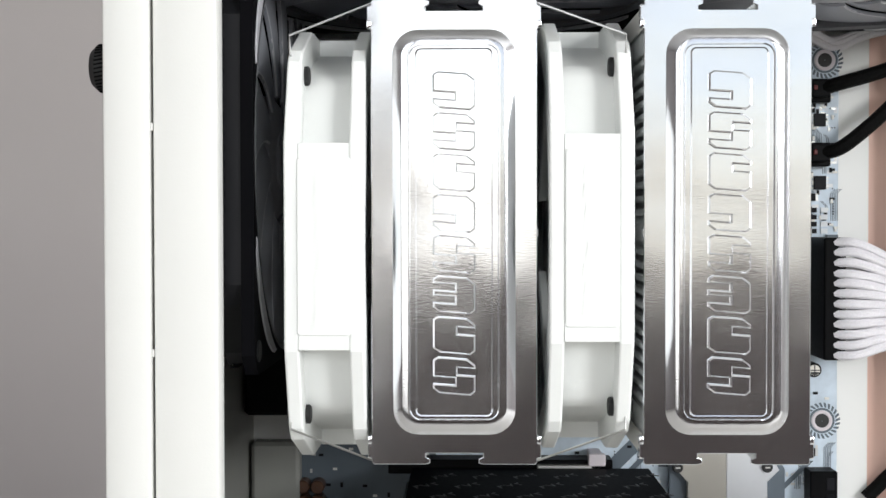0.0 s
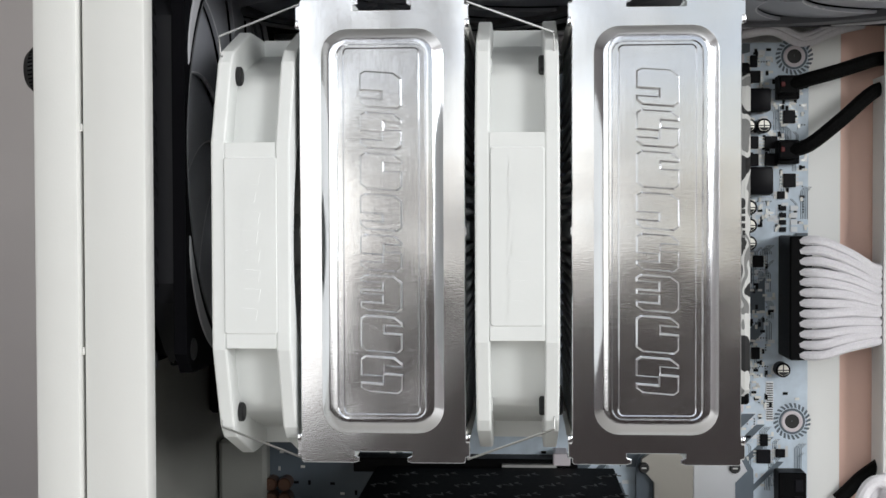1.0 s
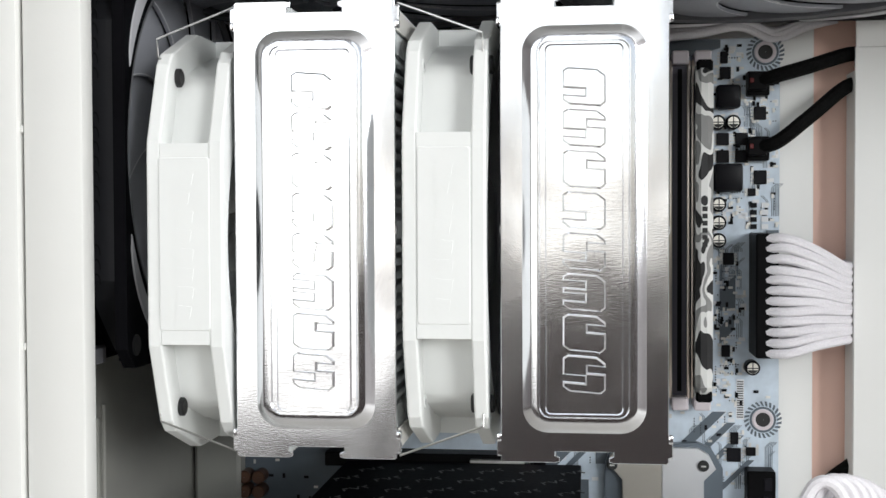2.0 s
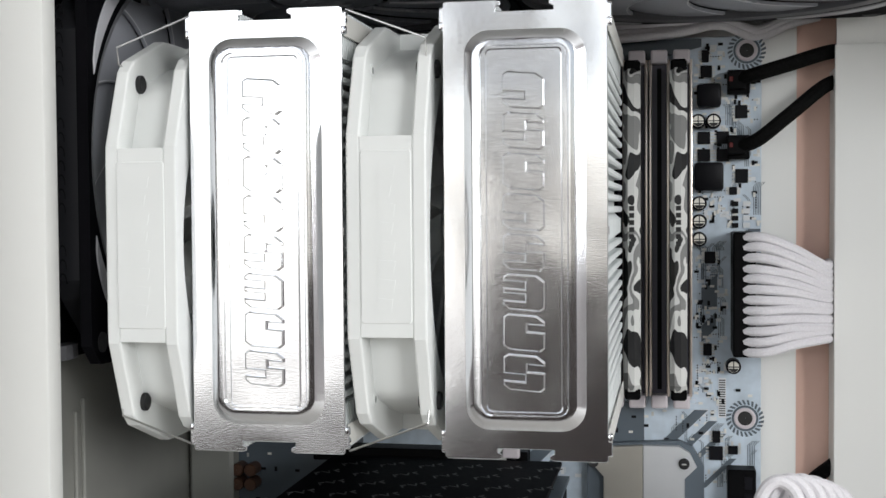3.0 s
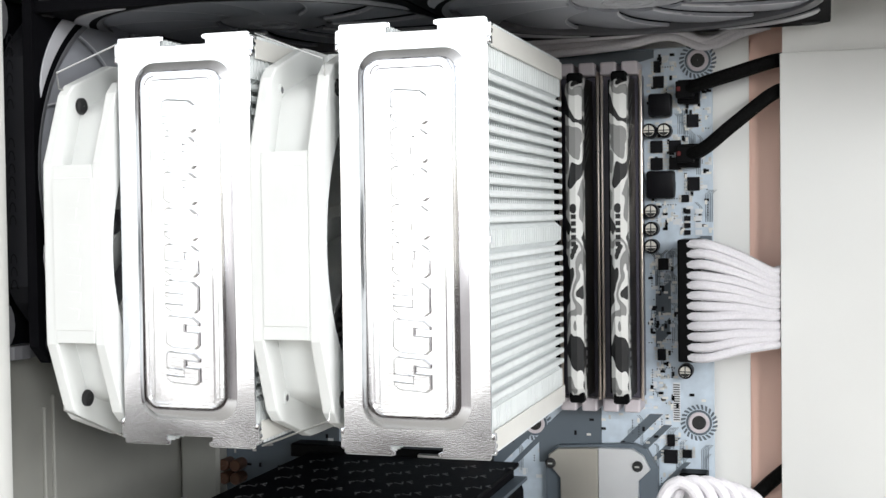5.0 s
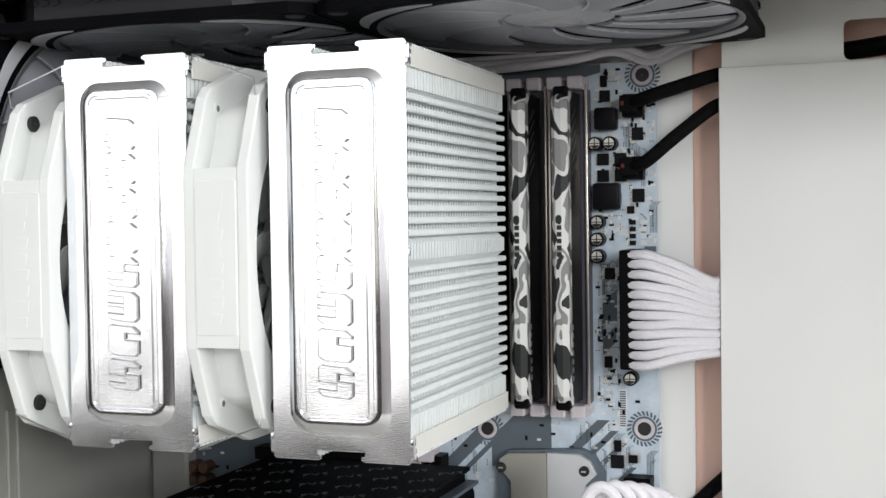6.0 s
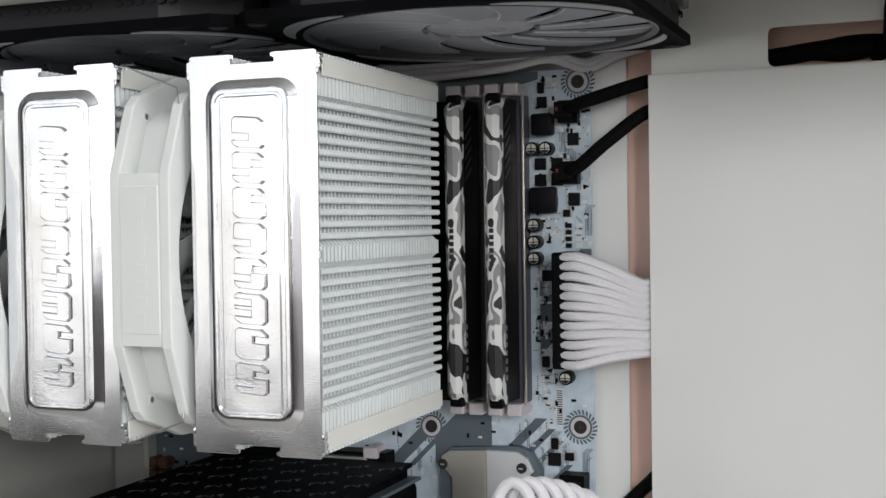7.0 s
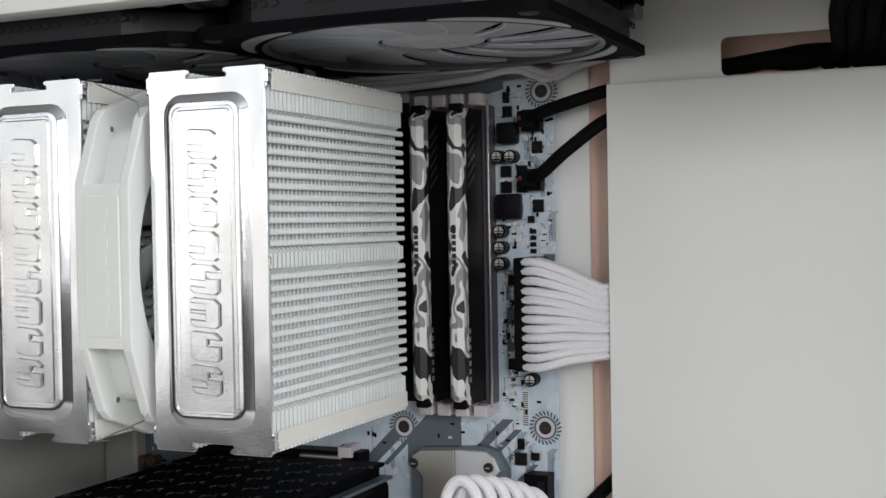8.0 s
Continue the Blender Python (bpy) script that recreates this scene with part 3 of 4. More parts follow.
def end_plate(xc):
    """Polished plate with a stepped raised panel."""
    zc = (Z0 + Z1) / 2
    outline = end_plate_outline()
    # plate with its panel pressed out towards the front
    pl = part("end_plate", prism(outline, 0.0, 0.0009, "y", 0.0002), M_ALU, cooler, "polished aluminium end plate", at=pose(xc, 0.3298, zc))
    steps = [(0.0186, 0.0614, 0.0078, 0.0), (0.0182, 0.0610, 0.0076, 0.0003), (0.0162, 0.0590, 0.0062, 0.0023), (0.0156, 0.0584, 0.0056, 0.0026), (0.0136, 0.0566, 0.0036, 0.0026),
             (0.0131, 0.0562, 0.0030, 0.0021), (0.0117, 0.0555, 0.0018, 0.0021), (0.0112, 0.0550, 0.0014, 0.0026), (0.0108, 0.0546, 0.0010, 0.0026)]
    loops = [[(u, -h - 0.00002, v) for u, v in rounded(-a, a, -b, b, r, 6)] for a, b, r, h in steps]
    part("raised_panel", loft(loops, False, True), M_ALU, pl, smooth=True)
    emblem(pl, -0.0026)
    # bright crimped lugs on the plate corners
    for sx in (-1, 1):
        for sz in (-1, 1):
            for k, (dz, hz) in enumerate(((-0.0022, 0.0013), (0.0008, 0.0009), (0.0030, 0.0007))):
                z = sz * (PH / 2 - 0.0052 + dz)
                x = sx * (PW / 2 + 0.0006)
                part("crimp_lug", box(x - 0.0007, x + 0.0007, -0.0002 + 0.0005 * k, 0.0024 + 0.0006 * k, z - hz, z + hz, 0.0004, 2), M_ALU, pl, smooth=True)
        part("crimp_lug", box(sx * (PW / 2) - 0.0004, sx * (PW / 2) + 0.0004, 0.0004, 0.0020, -0.0014, 0.0014, 0.0003, 1), M_ALU, pl)
    return pl


def fin_outline():
    """Fin outline about its centre: rounded teeth down both sides, flat stretches at the ends and the middle."""
    w, h = PW / 2 - 0.0002, PH / 2 - 0.0008
    pitch = 0.00416
    right = [(w - 0.0010, h), (w - 0.0010, h - 0.0148)]
    for half in (1, -1):
        zs = 0.0540 if half == 1 else -0.0040
        for k in range(12):
            z = zs - k * pitch
            right += [(w - 0.0032, z - 0.0008), (w - 0.0007, z - 0.0009), (w - 0.0002, z - 0.0013), (w - 0.0002, z - 0.0027), (w - 0.0007, z - 0.0031), (w - 0.0032, z - 0.0032)]
        if half == 1:
            right += [(w - 0.0012, 0.0030), (w - 0.0006, 0.0028), (w - 0.0006, -0.0028), (w - 0.0012, -0.0030)]
    right += [(w - 0.0010, -(h - 0.0148)), (w - 0.0010, -h)]
    left = [(-u, v) for u, v in right[::-1]]
    notch = [(-0.0088, -h), (-0.0088, -h + 0.0034), (0.0088, -h + 0.0034), (0.0088, -h)]
    return right + notch[::-1] + left + [(-0.0088, h), (-0.0088, h - 0.0034), (0.0088, h - 0.0034), (0.0088, h)]


def fin_mesh():
    """A thin fin with folded lips along its teeth and its flat edges."""
    bm = prism(fin_outline(), 0, 0.0009, "y")
    w, h = PW / 2 - 0.0002, PH / 2 - 0.0008
    lip = 0.00278
    for sx in (-1, 1):
        def strip(pts, depth=lip):
            prism([(sx * u, v) for u, v in pts], 0, depth, "y", bm=bm)
        for zs in (0.0540, -0.0040):
            for k in range(12):
                z = zs - k * 0.00416
                strip([(w - 0.0010, z - 0.0009), (w - 0.0006, z - 0.0009), (w - 0.0001, z - 0.0014), (w - 0.0001, z - 0.0026), (w - 0.0006, z - 0.0031), (w - 0.0010, z - 0.0031)])
                strip([(w - 0.0024, z - 0.0008), (w - 0.0010, z - 0.0009), (w - 0.0010, z - 0.0031), (w - 0.0024, z - 0.0032)], 0.0014)
        for a, b in ((0.0548, h), (-h, -0.0548), (-0.0028, 0.0028)):
            strip([(w - 0.0016, a), (w - 0.0007, a), (w - 0.0007, b), (w - 0.0016, b)], 0.0022)
    return bm


def tower(xc, first=[]):
    zc = (Z0 + Z1) / 2
    end_plate(xc)
    count, y0, pitch = 38, 0.3322, 0.00296
    if not first:
        first.append(part("fin", fin_mesh(), M_FIN, cooler))
        first[0].matrix_local = pose(xc, y0, zc)
        start = 1
    else:
        start = 0
    for k in range(start, count):
        again(first[0], pose(xc, y0 + pitch * k, zc))
    # smooth rails folded along the four long edges, and the middle comb
    for sx in (-1, 1):
        for sz in (-1, 1):
            x = sx * (PW / 2 - 0.0004)
            z = sz * (PH / 2 - 0.0055)
            part("edge_rail", box(min(x, x + sx * 0.0006), max(x, x + sx * 0.0006), 0.3345, 0.4435, z - 0.0034, z + 0.0034, 0.0002, 1), M_RAIL, cooler, at=pose(xc, 0, zc))


X_T1, X_T2 = -0.0208, 0.0617
tower(X_T1)
tower(X_T2)


def cooler_base():
    part("contact_block", box(-0.002, 0.043, 0.4740, 0.4835, 0.345, 0.388, 0.001, 1), M_WIRE, cooler, "metal contact block on the processor")
    for k in range(5):
        z = 0.350 + 0.0083 * k
        zt = 0.3165 + 0.0250 * k
        for xc, s in ((X_T1, -1), (X_T2, 1)):
            part("heat_pipe", tube([(0.0205 + s * 0.006, 0.4790, z), (0.0205 + s * 0.020, 0.4770, z), (xc + s * 0.002, 0.4660, 0.5 * z + 0.5 * zt), (xc + s * 0.004, 0.4480, zt), (xc + s * 0.004, 0.4300, zt), (xc + s * 0.004, 0.3330, zt)], 0.003, 8, 6), M_WIRE, cooler, smooth=True)


cooler_base()


def fan_wires():
    """Thin spring wires that hold the fans."""
    for s in (1, -1):
        zc = 0.3665
        z = lambda v: zc + s * v
        for xa, xb in ((-0.0700, -0.0462), (0.0318, 0.0048)):
            wire = tube([(xa, 0.3440, z(0.0515)), (xa - 0.0006, 0.3310, z(0.0545)), (xa - 0.0006, 0.3300, z(0.0598)), (xb, 0.3340, z(0.0700)), (xb, 0.3420, z(0.0710))], 0.00036, 6, 1, False)
            w = part("fan_clip_wire", wire, M_WIRE, None)
            tagged(w, "thin bright steel spring wire holding a cooling fan", "wire", "fan wires")


fan_wires()

# ---- main board ----
board = thing("motherboard", (0, 0, 0), "silver blue circuit board with slate diagonal stripes and black chips", "motherboard")


def flat(x0, x1, z0, z1, h, material, name, bevel=0.0003, label="", lift=0.0):
    return part(name, box(x0, x1, Y_PCB - lift - h, Y_PCB - lift + 0.0002, z0, z1, bevel, 1), material, board, label)


# mounting holes of the board
MOUNTS = [(0.136, 0.284), (0.1365, 0.4385), (0.064, 0.281), (0.136, 0.16), (-0.08, 0.438)]


def sheet():
    part("board_sheet", box(-0.0900, 0.1425, Y_PCB, Y_PCB + 0.0016, 0.150, 0.4445, 0.0003, 1), M_PCB, board, "silver blue board sheet")
    for x, z in MOUNTS:
        part("printed_ring", spun([(0.0046, -0.0002), (0.0055, -0.0002), (0.0055, 0.0001), (0.0046, 0.0001)], "y", 28, True), M_STRIPE, board, "slate printed ring", at=pose(x, Y_PCB, z))
        part("standoff", spun([(0.0029, 0.0000), (0.0031, -0.0005), (0.0040, -0.0006), (0.0045, -0.0004), (0.0045, 0.0008), (0.0029, 0.0008)], "y", 28, True), M_LATCH, board, "pale ring round the hole", at=pose(x, Y_PCB, z))
        part("screw_hole", spun([(0.0001, -0.0004), (0.0030, -0.0004), (0.0030, 0.0002), (0.0001, 0.0002)], "y", 20), M_INK, board, at=pose(x, Y_PCB, z))
        # dashed printed ring
        for k in range(24):
            a = radians(15 * k)
            q = again_piece("ring_dash", lambda: prism([(0.0058, -0.0005), (0.0078, 0.0004), (0.0077, 0.0014), (0.0058, 0.0004)], -0.0002, 0.0001, "y"), M_STRIPE)
            q.matrix_local = pose(x, Y_PCB, z) @ Matrix.Rotation(a, 4, 'Y')


_pieces = {}


def again_piece(name, make, material, key=None):
    key = key or name
    if key not in _pieces:
        _pieces[key] = part(name, make(), material, board)
        return _pieces[key]
    return again(_pieces[key], Matrix.Identity(4))


sheet()


def stripes():
    layer = [0.0]

    def band(pts, name="printed_stripe", m=M_STRIPE):
        layer[0] += 0.00002
        part(name, prism(pts, Y_PCB - 0.0002 - layer[0], Y_PCB + 0.0001), m, board)
    # diagonal bands low on the board
    for x, z, w, l in ((0.096, 0.268, 0.0040, 0.027), (0.104, 0.2655, 0.0026, 0.024), (0.111, 0.263, 0.0022, 0.020), (0.040, 0.262, 0.0060, 0.030), (0.052, 0.262, 0.0022, 0.026), (0.117, 0.254, 0.002, 0.018)):
        d = l * 0.7071
        band([(x, z), (x + w * 1.4, z), (x + w * 1.4 + d, z + d), (x + d, z + d)])
    band([(0.066, 0.264), (0.094, 0.264), (0.094, 0.290), (0.079, 0.290), (0.066, 0.277)])
    # dark patch painted where the board lies in shade behind the cooler
    band([(0.046, 0.2935), (0.0770, 0.2935), (0.0770, 0.4370), (0.046, 0.4370)], "socket_area", M_CHIP)
    band([(0.118, 0.330), (0.1245, 0.330), (0.1245, 0.345), (0.118, 0.339)])
    band([(0.118, 0.316), (0.124, 0.322), (0.124, 0.329), (0.118, 0.323)])
    band([(0.086, 0.4325), (0.118, 0.4405), (0.118, 0.4440), (0.070, 0.4440), (0.070, 0.4325)])


stripes()


def can(x, z, r=0.0031, h=0.0065):
    """Electrolytic capacitor with a scored tin top."""
    c = part("capacitor", spun([(0.0001, -h), (r * 0.86, -h), (r, -h + 0.0005), (r, 0.0002), (0.0001, 0.0002)], "y", 20), M_CHIP, board, smooth=True, at=pose(x, Y_PCB, z))
    part("tin_top", spun([(0.0001, -h - 0.0002), (r * 0.74, -h - 0.0002), (r * 0.74, -h + 0.0001), (0.0001, -h + 0.0001)], "y", 20), M_CAPTOP, c, "scored tin top")
    b = box(-r * 0.75, r * 0.75, -h - 0.0004, -h - 0.0001, -0.0002, 0.0002)
    box(-0.0002, 0.0002, -h - 0.0004, -h - 0.0001, -r * 0.75, r * 0.75, bm=b)
    part("score_mark", b, M_INK, c)
    half_moon = [(r * 0.70 * math.cos(radians(q)), r * 0.70 * math.sin(radians(q))) for q in range(200, 341, 20)]
    part("printed_segment", prism(half_moon, -h - 0.0003, -h - 0.0001, "y"), M_INK, c)


for x, z in ((0.1165, 0.409), (0.1228, 0.409), (0.117, 0.3748), (0.117, 0.3672), (0.117, 0.3598), (0.131, 0.3065)):
    can(x, z)


def inductor(x, z, s=0.0105):
    part("inductor", box(x - s / 2, x + s / 2, Y_PCB - 0.0065, Y_PCB + 0.0002, z - s / 2, z + s / 2, 0.0012, 2), M_CHIP, board, "black square inductor", smooth=True)


inductor(0.1210, 0.4198, 0.0098)
inductor(0.1210, 0.3860, 0.0118)


def soic(x, z, w, h, legs=4, t=0.0014):
    c = part("chip", box(x - w / 2, x + w / 2, Y_PCB - t, Y_PCB + 0.0002, z - h / 2, z + h / 2, 0.0002, 1), M_CHIP, board)
    for s in (-1, 1):
        for k in range(legs):
            zz = z - h / 2 + (k + 0.5) * h / legs
            part("pin", box(x + s * (w / 2 + 0.0006) - 0.0007, x + s * (w / 2 + 0.0006) + 0.0007, Y_PCB - 0.0005, Y_PCB + 0.0001, zz - 0.0003, zz + 0.0003), M_TIN, c)


for x, z, w, h in ((0.1190, 0.4023, 0.0052, 0.0052), (0.1190, 0.3950, 0.0052, 0.0052), (0.1268, 0.4023, 0.0052, 0.0052), (0.1268, 0.3950, 0.0052, 0.0052),
                   (0.1343, 0.4130, 0.0050, 0.0055), (0.1345, 0.3862, 0.0052, 0.0058), (0.1310, 0.3800, 0.0032, 0.0032), (0.1200, 0.4300, 0.0046, 0.0050),
                   (0.1240, 0.2690, 0.0058, 0.0058), (0.1242, 0.2760, 0.0032, 0.0050), (0.1215, 0.3520, 0.0045, 0.0050), (0.1195, 0.4365, 0.003, 0.005), (0.1205, 0.3130, 0.0035, 0.0050), (0.1310, 0.2705, 0.004, 0.0035)):
    soic(x, z, w, h)


def small_parts():
    """Tiny resistors, capacitors and printed marks scattered between the chips."""
    rnd = random.Random(7)
    spots = [(0.1155, 0.1415, 0.3640, 0.4420, 230), (0.1155, 0.1285, 0.2900, 0.3560, 110), (0.0930, 0.1415, 0.2560, 0.3000, 60), (0.0300, 0.0930, 0.2560, 0.2920, 40), (-0.085, -0.03, 0.22, 0.29, 50)]
    kinds = [("resistor", M_CHIP, 0.0010, 0.0005), ("ceramic_capacitor", M_RAIL, 0.0009, 0.0006), ("solder_pad", M_TIN, 0.0009, 0.0003), ("printed_mark", M_SILK, 0.0014, 0.00015)]
    for x0, x1, z0, z1, n in spots:
        for _ in range(n):
            name, m, s, h = rnd.choice(kinds)
            x, z, turn = rnd.uniform(x0, x1), rnd.uniform(z0, z1), rnd.choice((0, 90))
            if any(math.hypot(x - a, z - b) < 0.0092 for a, b in MOUNTS):
                continue
            q = again_piece(name, lambda: box(-s, s, -h, 0.0001, -s * 0.55, s * 0.55), m)
            q.matrix_local = pose(x, Y_PCB, z, 0, turn, 0)
    # rows of printed boxes beside the power plug, and a bar label
    for k in range(4):
        q = again_piece("header_pad", lambda: box(-0.0014, 0.0014, -0.0006, 0.0001, -0.0011, 0.0011), M_SILK)
        q.matrix_local = pose(0.1365, Y_PCB, 0.3705 - 0.0030 * k + 0.004)
        q = again_piece("header_chip", lambda: box(-0.0013, 0.0013, -0.0012, 0.0001, -0.0010, 0.0010), M_CHIP)
        q.matrix_local = pose(0.1318, Y_PCB, 0.3705 - 0.0030 * k + 0.004)
    flat(0.1250, 0.1282, 0.2840, 0.3010, 0.00025, M_SILK, "bar_label", 0.0, "white label with fine bars")
    for k in range(16):
        q = again_piece("label_bar", lambda: box(-0.0013, 0.0013, -0.0004, 0.0, -0.00022, 0.00022), M_INK)
        q.matrix_local = pose(0.1266, Y_PCB, 0.2850 + 0.0010 * k)


small_parts()


def board_print():
    """Fine tracks, rows of plated holes and white printed outlines on the open parts of the board."""
    rnd = random.Random(11)
    tracks, holes, lines = bmesh.new(), bmesh.new(), bmesh.new()
    fields = [(0.1170, 0.1410, 0.3660, 0.4400), (0.1150, 0.1260, 0.2950, 0.3560), (0.0960, 0.1400, 0.2540, 0.2960), (0.0420, 0.0900, 0.2560, 0.2900)]
    for x0, x1, z0, z1 in fields:
        for _ in range(16):
            x, z, n = rnd.uniform(x0, x1), rnd.uniform(z0, z1), rnd.randint(2, 5)
            if any(math.hypot(x - a, z - b) < 0.018 for a, b in MOUNTS):
                continue
            run, jog = rnd.uniform(0.004, 0.012), rnd.choice((-1, 1)) * rnd.uniform(0.001, 0.003)
            for k in range(n):
                u = x + 0.0007 * k
                z_end = min(z + run, z1)
                prism([(u, z), (u + 0.00028, z), (u + 0.00028, z_end), (u, z_end)], Y_PCB - 0.00012, Y_PCB + 0.0001, bm=tracks)
                prism([(u, z_end), (u + 0.00028, z_end), (u + 0.00028 + jog, z_end + abs(jog)), (u + jog, z_end + abs(jog))], Y_PCB - 0.00012, Y_PCB + 0.0001, bm=tracks)
        for _ in range(26):
            x, z, upright = rnd.uniform(x0, x1), rnd.uniform(z0, z1), rnd.random() < 0.5
            if any(math.hypot(x - a, z - b) < 0.014 for a, b in MOUNTS):
                continue
            for k in range(rnd.randint(2, 6)):
                u, v = (x, z + 0.0011 * k) if upright else (x + 0.0011 * k, z)
                if u < x1 and v < z1:
                    prism([(u + 0.00030 * math.cos(radians(q)), v + 0.00030 * math.sin(radians(q))) for q in range(0, 360, 60)], Y_PCB - 0.00022, Y_PCB + 0.0001, bm=holes)
        for _ in range(14):
            x, z, w, h, t = rnd.uniform(x0, x1 - 0.004), rnd.uniform(z0, z1 - 0.004), rnd.uniform(0.0018, 0.0040), rnd.uniform(0.0014, 0.0036), 0.00018
            if any(math.hypot(x - a, z - b) < 0.013 for a, b in MOUNTS):
                continue
            for a, b, c, d in ((x, x + w, z, z + t), (x, x + w, z + h - t, z + h), (x, x + t, z + t, z + h - t), (x + w - t, x + w, z + t, z + h - t)):
                prism([(a, c), (b, c), (b, d), (a, d)], Y_PCB - 0.00018, Y_PCB + 0.0001, bm=lines)
    tagged(part("track_print", tracks, M_STRIPE, board, "fine slate tracks"), kind="stuff")
    tagged(part("hole_pattern", holes, M_CHIP, board, "rows of tiny dark holes"), kind="stuff")
    tagged(part("outline_print", lines, M_SILK, board, "thin white printed outlines"), kind="stuff")


board_print()


def sockets():
    # memory slots with end latches
    for k, x in enumerate((0.0824, 0.0915, 0.1006, 0.1097)):
        slot = flat(x - 0.0039, x + 0.0039, 0.2950, 0.4330, 0.0090, M_SLOTBODY, "memory_slot", 0.0004, "grey memory slot")
        for s in (-1, 1):
            part("slot_rail", box(x + s * 0.0037 - 0.0007, x + s * 0.0037 + 0.0007, Y_PCB - 0.0100, Y_PCB - 0.0088, 0.2940, 0.4345, 0.0003), M_SLOT, slot, "thin bright metal rail", smooth=True)
        part("slot_groove", box(x - 0.0009, x + 0.0009, Y_PCB - 0.0093, Y_PCB - 0.0088, 0.2970, 0.4310), M_RAMBLACK, slot, "black contact groove")
        for s, z in ((1, 0.4352), (-1, 0.2925)):
            part("slot_latch", box(x - 0.0034, x + 0.0034, Y_PCB - 0.0150, Y_PCB, z - 0.0028, z + 0.0028, 0.0008), M_LATCH, board, "pale lilac slot latch")
    # fan and front headers
    for x, z in ((0.1330, 0.4250), (0.1330, 0.3980)):
        flat(x - 0.0045, x + 0.0045, z - 0.0050, z + 0.0050, 0.0060, M_RAMBLACK, "header", 0.0004, "black pin header")
    flat(0.1285, 0.1400, 0.2300, 0.2640, 0.0100, M_RAMBLACK, "port_block", 0.0005, "black port block at the board edge")
    for k in range(4):
        flat(0.1352, 0.1385, 0.2560 - 0.007 * k, 0.2612 - 0.007 * k, 0.0104, M_CHIP, "port_mouth", 0.0002)
    flat(0.1372, 0.1420, 0.3560, 0.3640, 0.0020, M_STRIPE, "printed_stripe", 0.0001)
    # lower expansion slot with its pale clip and the bracket beside it
    flat(-0.050, 0.045, 0.2630, 0.2690, 0.0110, M_RAMBLACK, "expansion_slot", 0.0004, "black expansion slot")
    clip = flat(0.0352, 0.0408, 0.2560, 0.2720, 0.0110, M_LATCH, "slot_clip", 0.0006, "pale lilac slot clip")
    for z in (0.2588, 0.2692):
        part("clip_lug", box(0.0345, 0.0418, Y_PCB - 0.0135, Y_PCB - 0.0100, z - 0.0026, z + 0.0026, 0.0006), M_LATCH, clip)
    part("clip_hole", spun([(0.0001, -0.0002), (0.0009, -0.0002), (0.0009, 0.0002), (0.0001, 0.0002)], "y", 12), M_INK, clip, at=pose(0.0380, Y_PCB - 0.0110, 0.2640))
    flat(-0.0895, -0.0300, 0.2200, 0.2900, 0.0001, M_STRIPE, "printed_stripe", 0.0)
    # audio capacitors, dark brown
    for k in range(2):
        for j in range(2):
            x, z = -0.0868 + 0.0062 * k, 0.2500 + 0.0064 * j
            part("audio_capacitor", spun([(0.0001, -0.008), (0.0024, -0.008), (0.0029, -0.0074), (0.0029, 0.0002), (0.0001, 0.0002)], "y", 16), M_BROWN, board, "dark brown capacitor", smooth=True, at=pose(x, Y_PCB, z))
    # ribbed heat sinks round the processor, mostly behind the cooler
    flat(-0.060, -0.035, 0.300, 0.400, 0.020, M_COVER, "regulator_heatsink", 0.001, "satin metal heatsink")
    flat(0.000, 0.041, 0.346, 0.387, 0.0040, M_TIN, "processor", 0.0005, "metal lid of the processor")

    # low grey block added to darken the board's lower rear corner
    flat(-0.1085, -0.0880, 0.2200, 0.2760, 0.0100, M_REARGREY, "port_cover", 0.0015, "low grey block added at the rear edge")
    # dark port cover along the rear edge
    flat(-0.1085, -0.0800, 0.2900, 0.4350, 0.0260, M_RAMBLACK, "port_cover", 0.0015, "dark cover over the rear ports")


sockets()


def chipset_heatsink():
    c = thing("chipset_heatsink", pose(0, 0, 0), "satin metal chipset heatsink with two black screws", "heatsink")
    o = [(0.0700, 0.2000), (0.1190, 0.2000), (0.1190, 0.2640), (0.1140, 0.2725), (0.1085, 0.2745), (0.0755, 0.2725), (0.0712, 0.2690), (0.0700, 0.2650)]
    part("dark_base", prism(o, Y_PCB - 0.0050, Y_PCB - 0.0004, "y"), M_STRIPE, c, "slate base edge")
    part("plate_left", prism([(0.0770, 0.2010), (0.0935, 0.2010), (0.0935, 0.2728), (0.0760, 0.2718), (0.0718, 0.2690), (0.0718, 0.2650), (0.0770, 0.2590)], Y_PCB - 0.0082, Y_PCB - 0.0050, "y", 0.0003), M_COVER, c)
    part("plate_right", prism([(0.0937, 0.2010), (0.1110, 0.2010), (0.1110, 0.2590), (0.1160, 0.2640), (0.1130, 0.2700), (0.1085, 0.2728), (0.0937, 0.2728)], Y_PCB - 0.0078, Y_PCB - 0.0050, "y", 0.0003), M_PALEMETAL, c)
    for x, z in ((0.0728, 0.2653), (0.1107, 0.2655)):
        s = part("screw", spun([(0.0001, -0.0010), (0.0018, -0.0010), (0.0023, -0.0004), (0.0023, 0.0010), (0.0001, 0.0010)], "y", 20), M_RUBBER, c, "black screw", smooth=True, at=pose(x, Y_PCB - 0.0084, z))
        part("screw_cross", box(-0.0010, 0.0010, -0.0012, -0.0009, -0.0003, 0.0003), M_TIN, s)


chipset_heatsink()


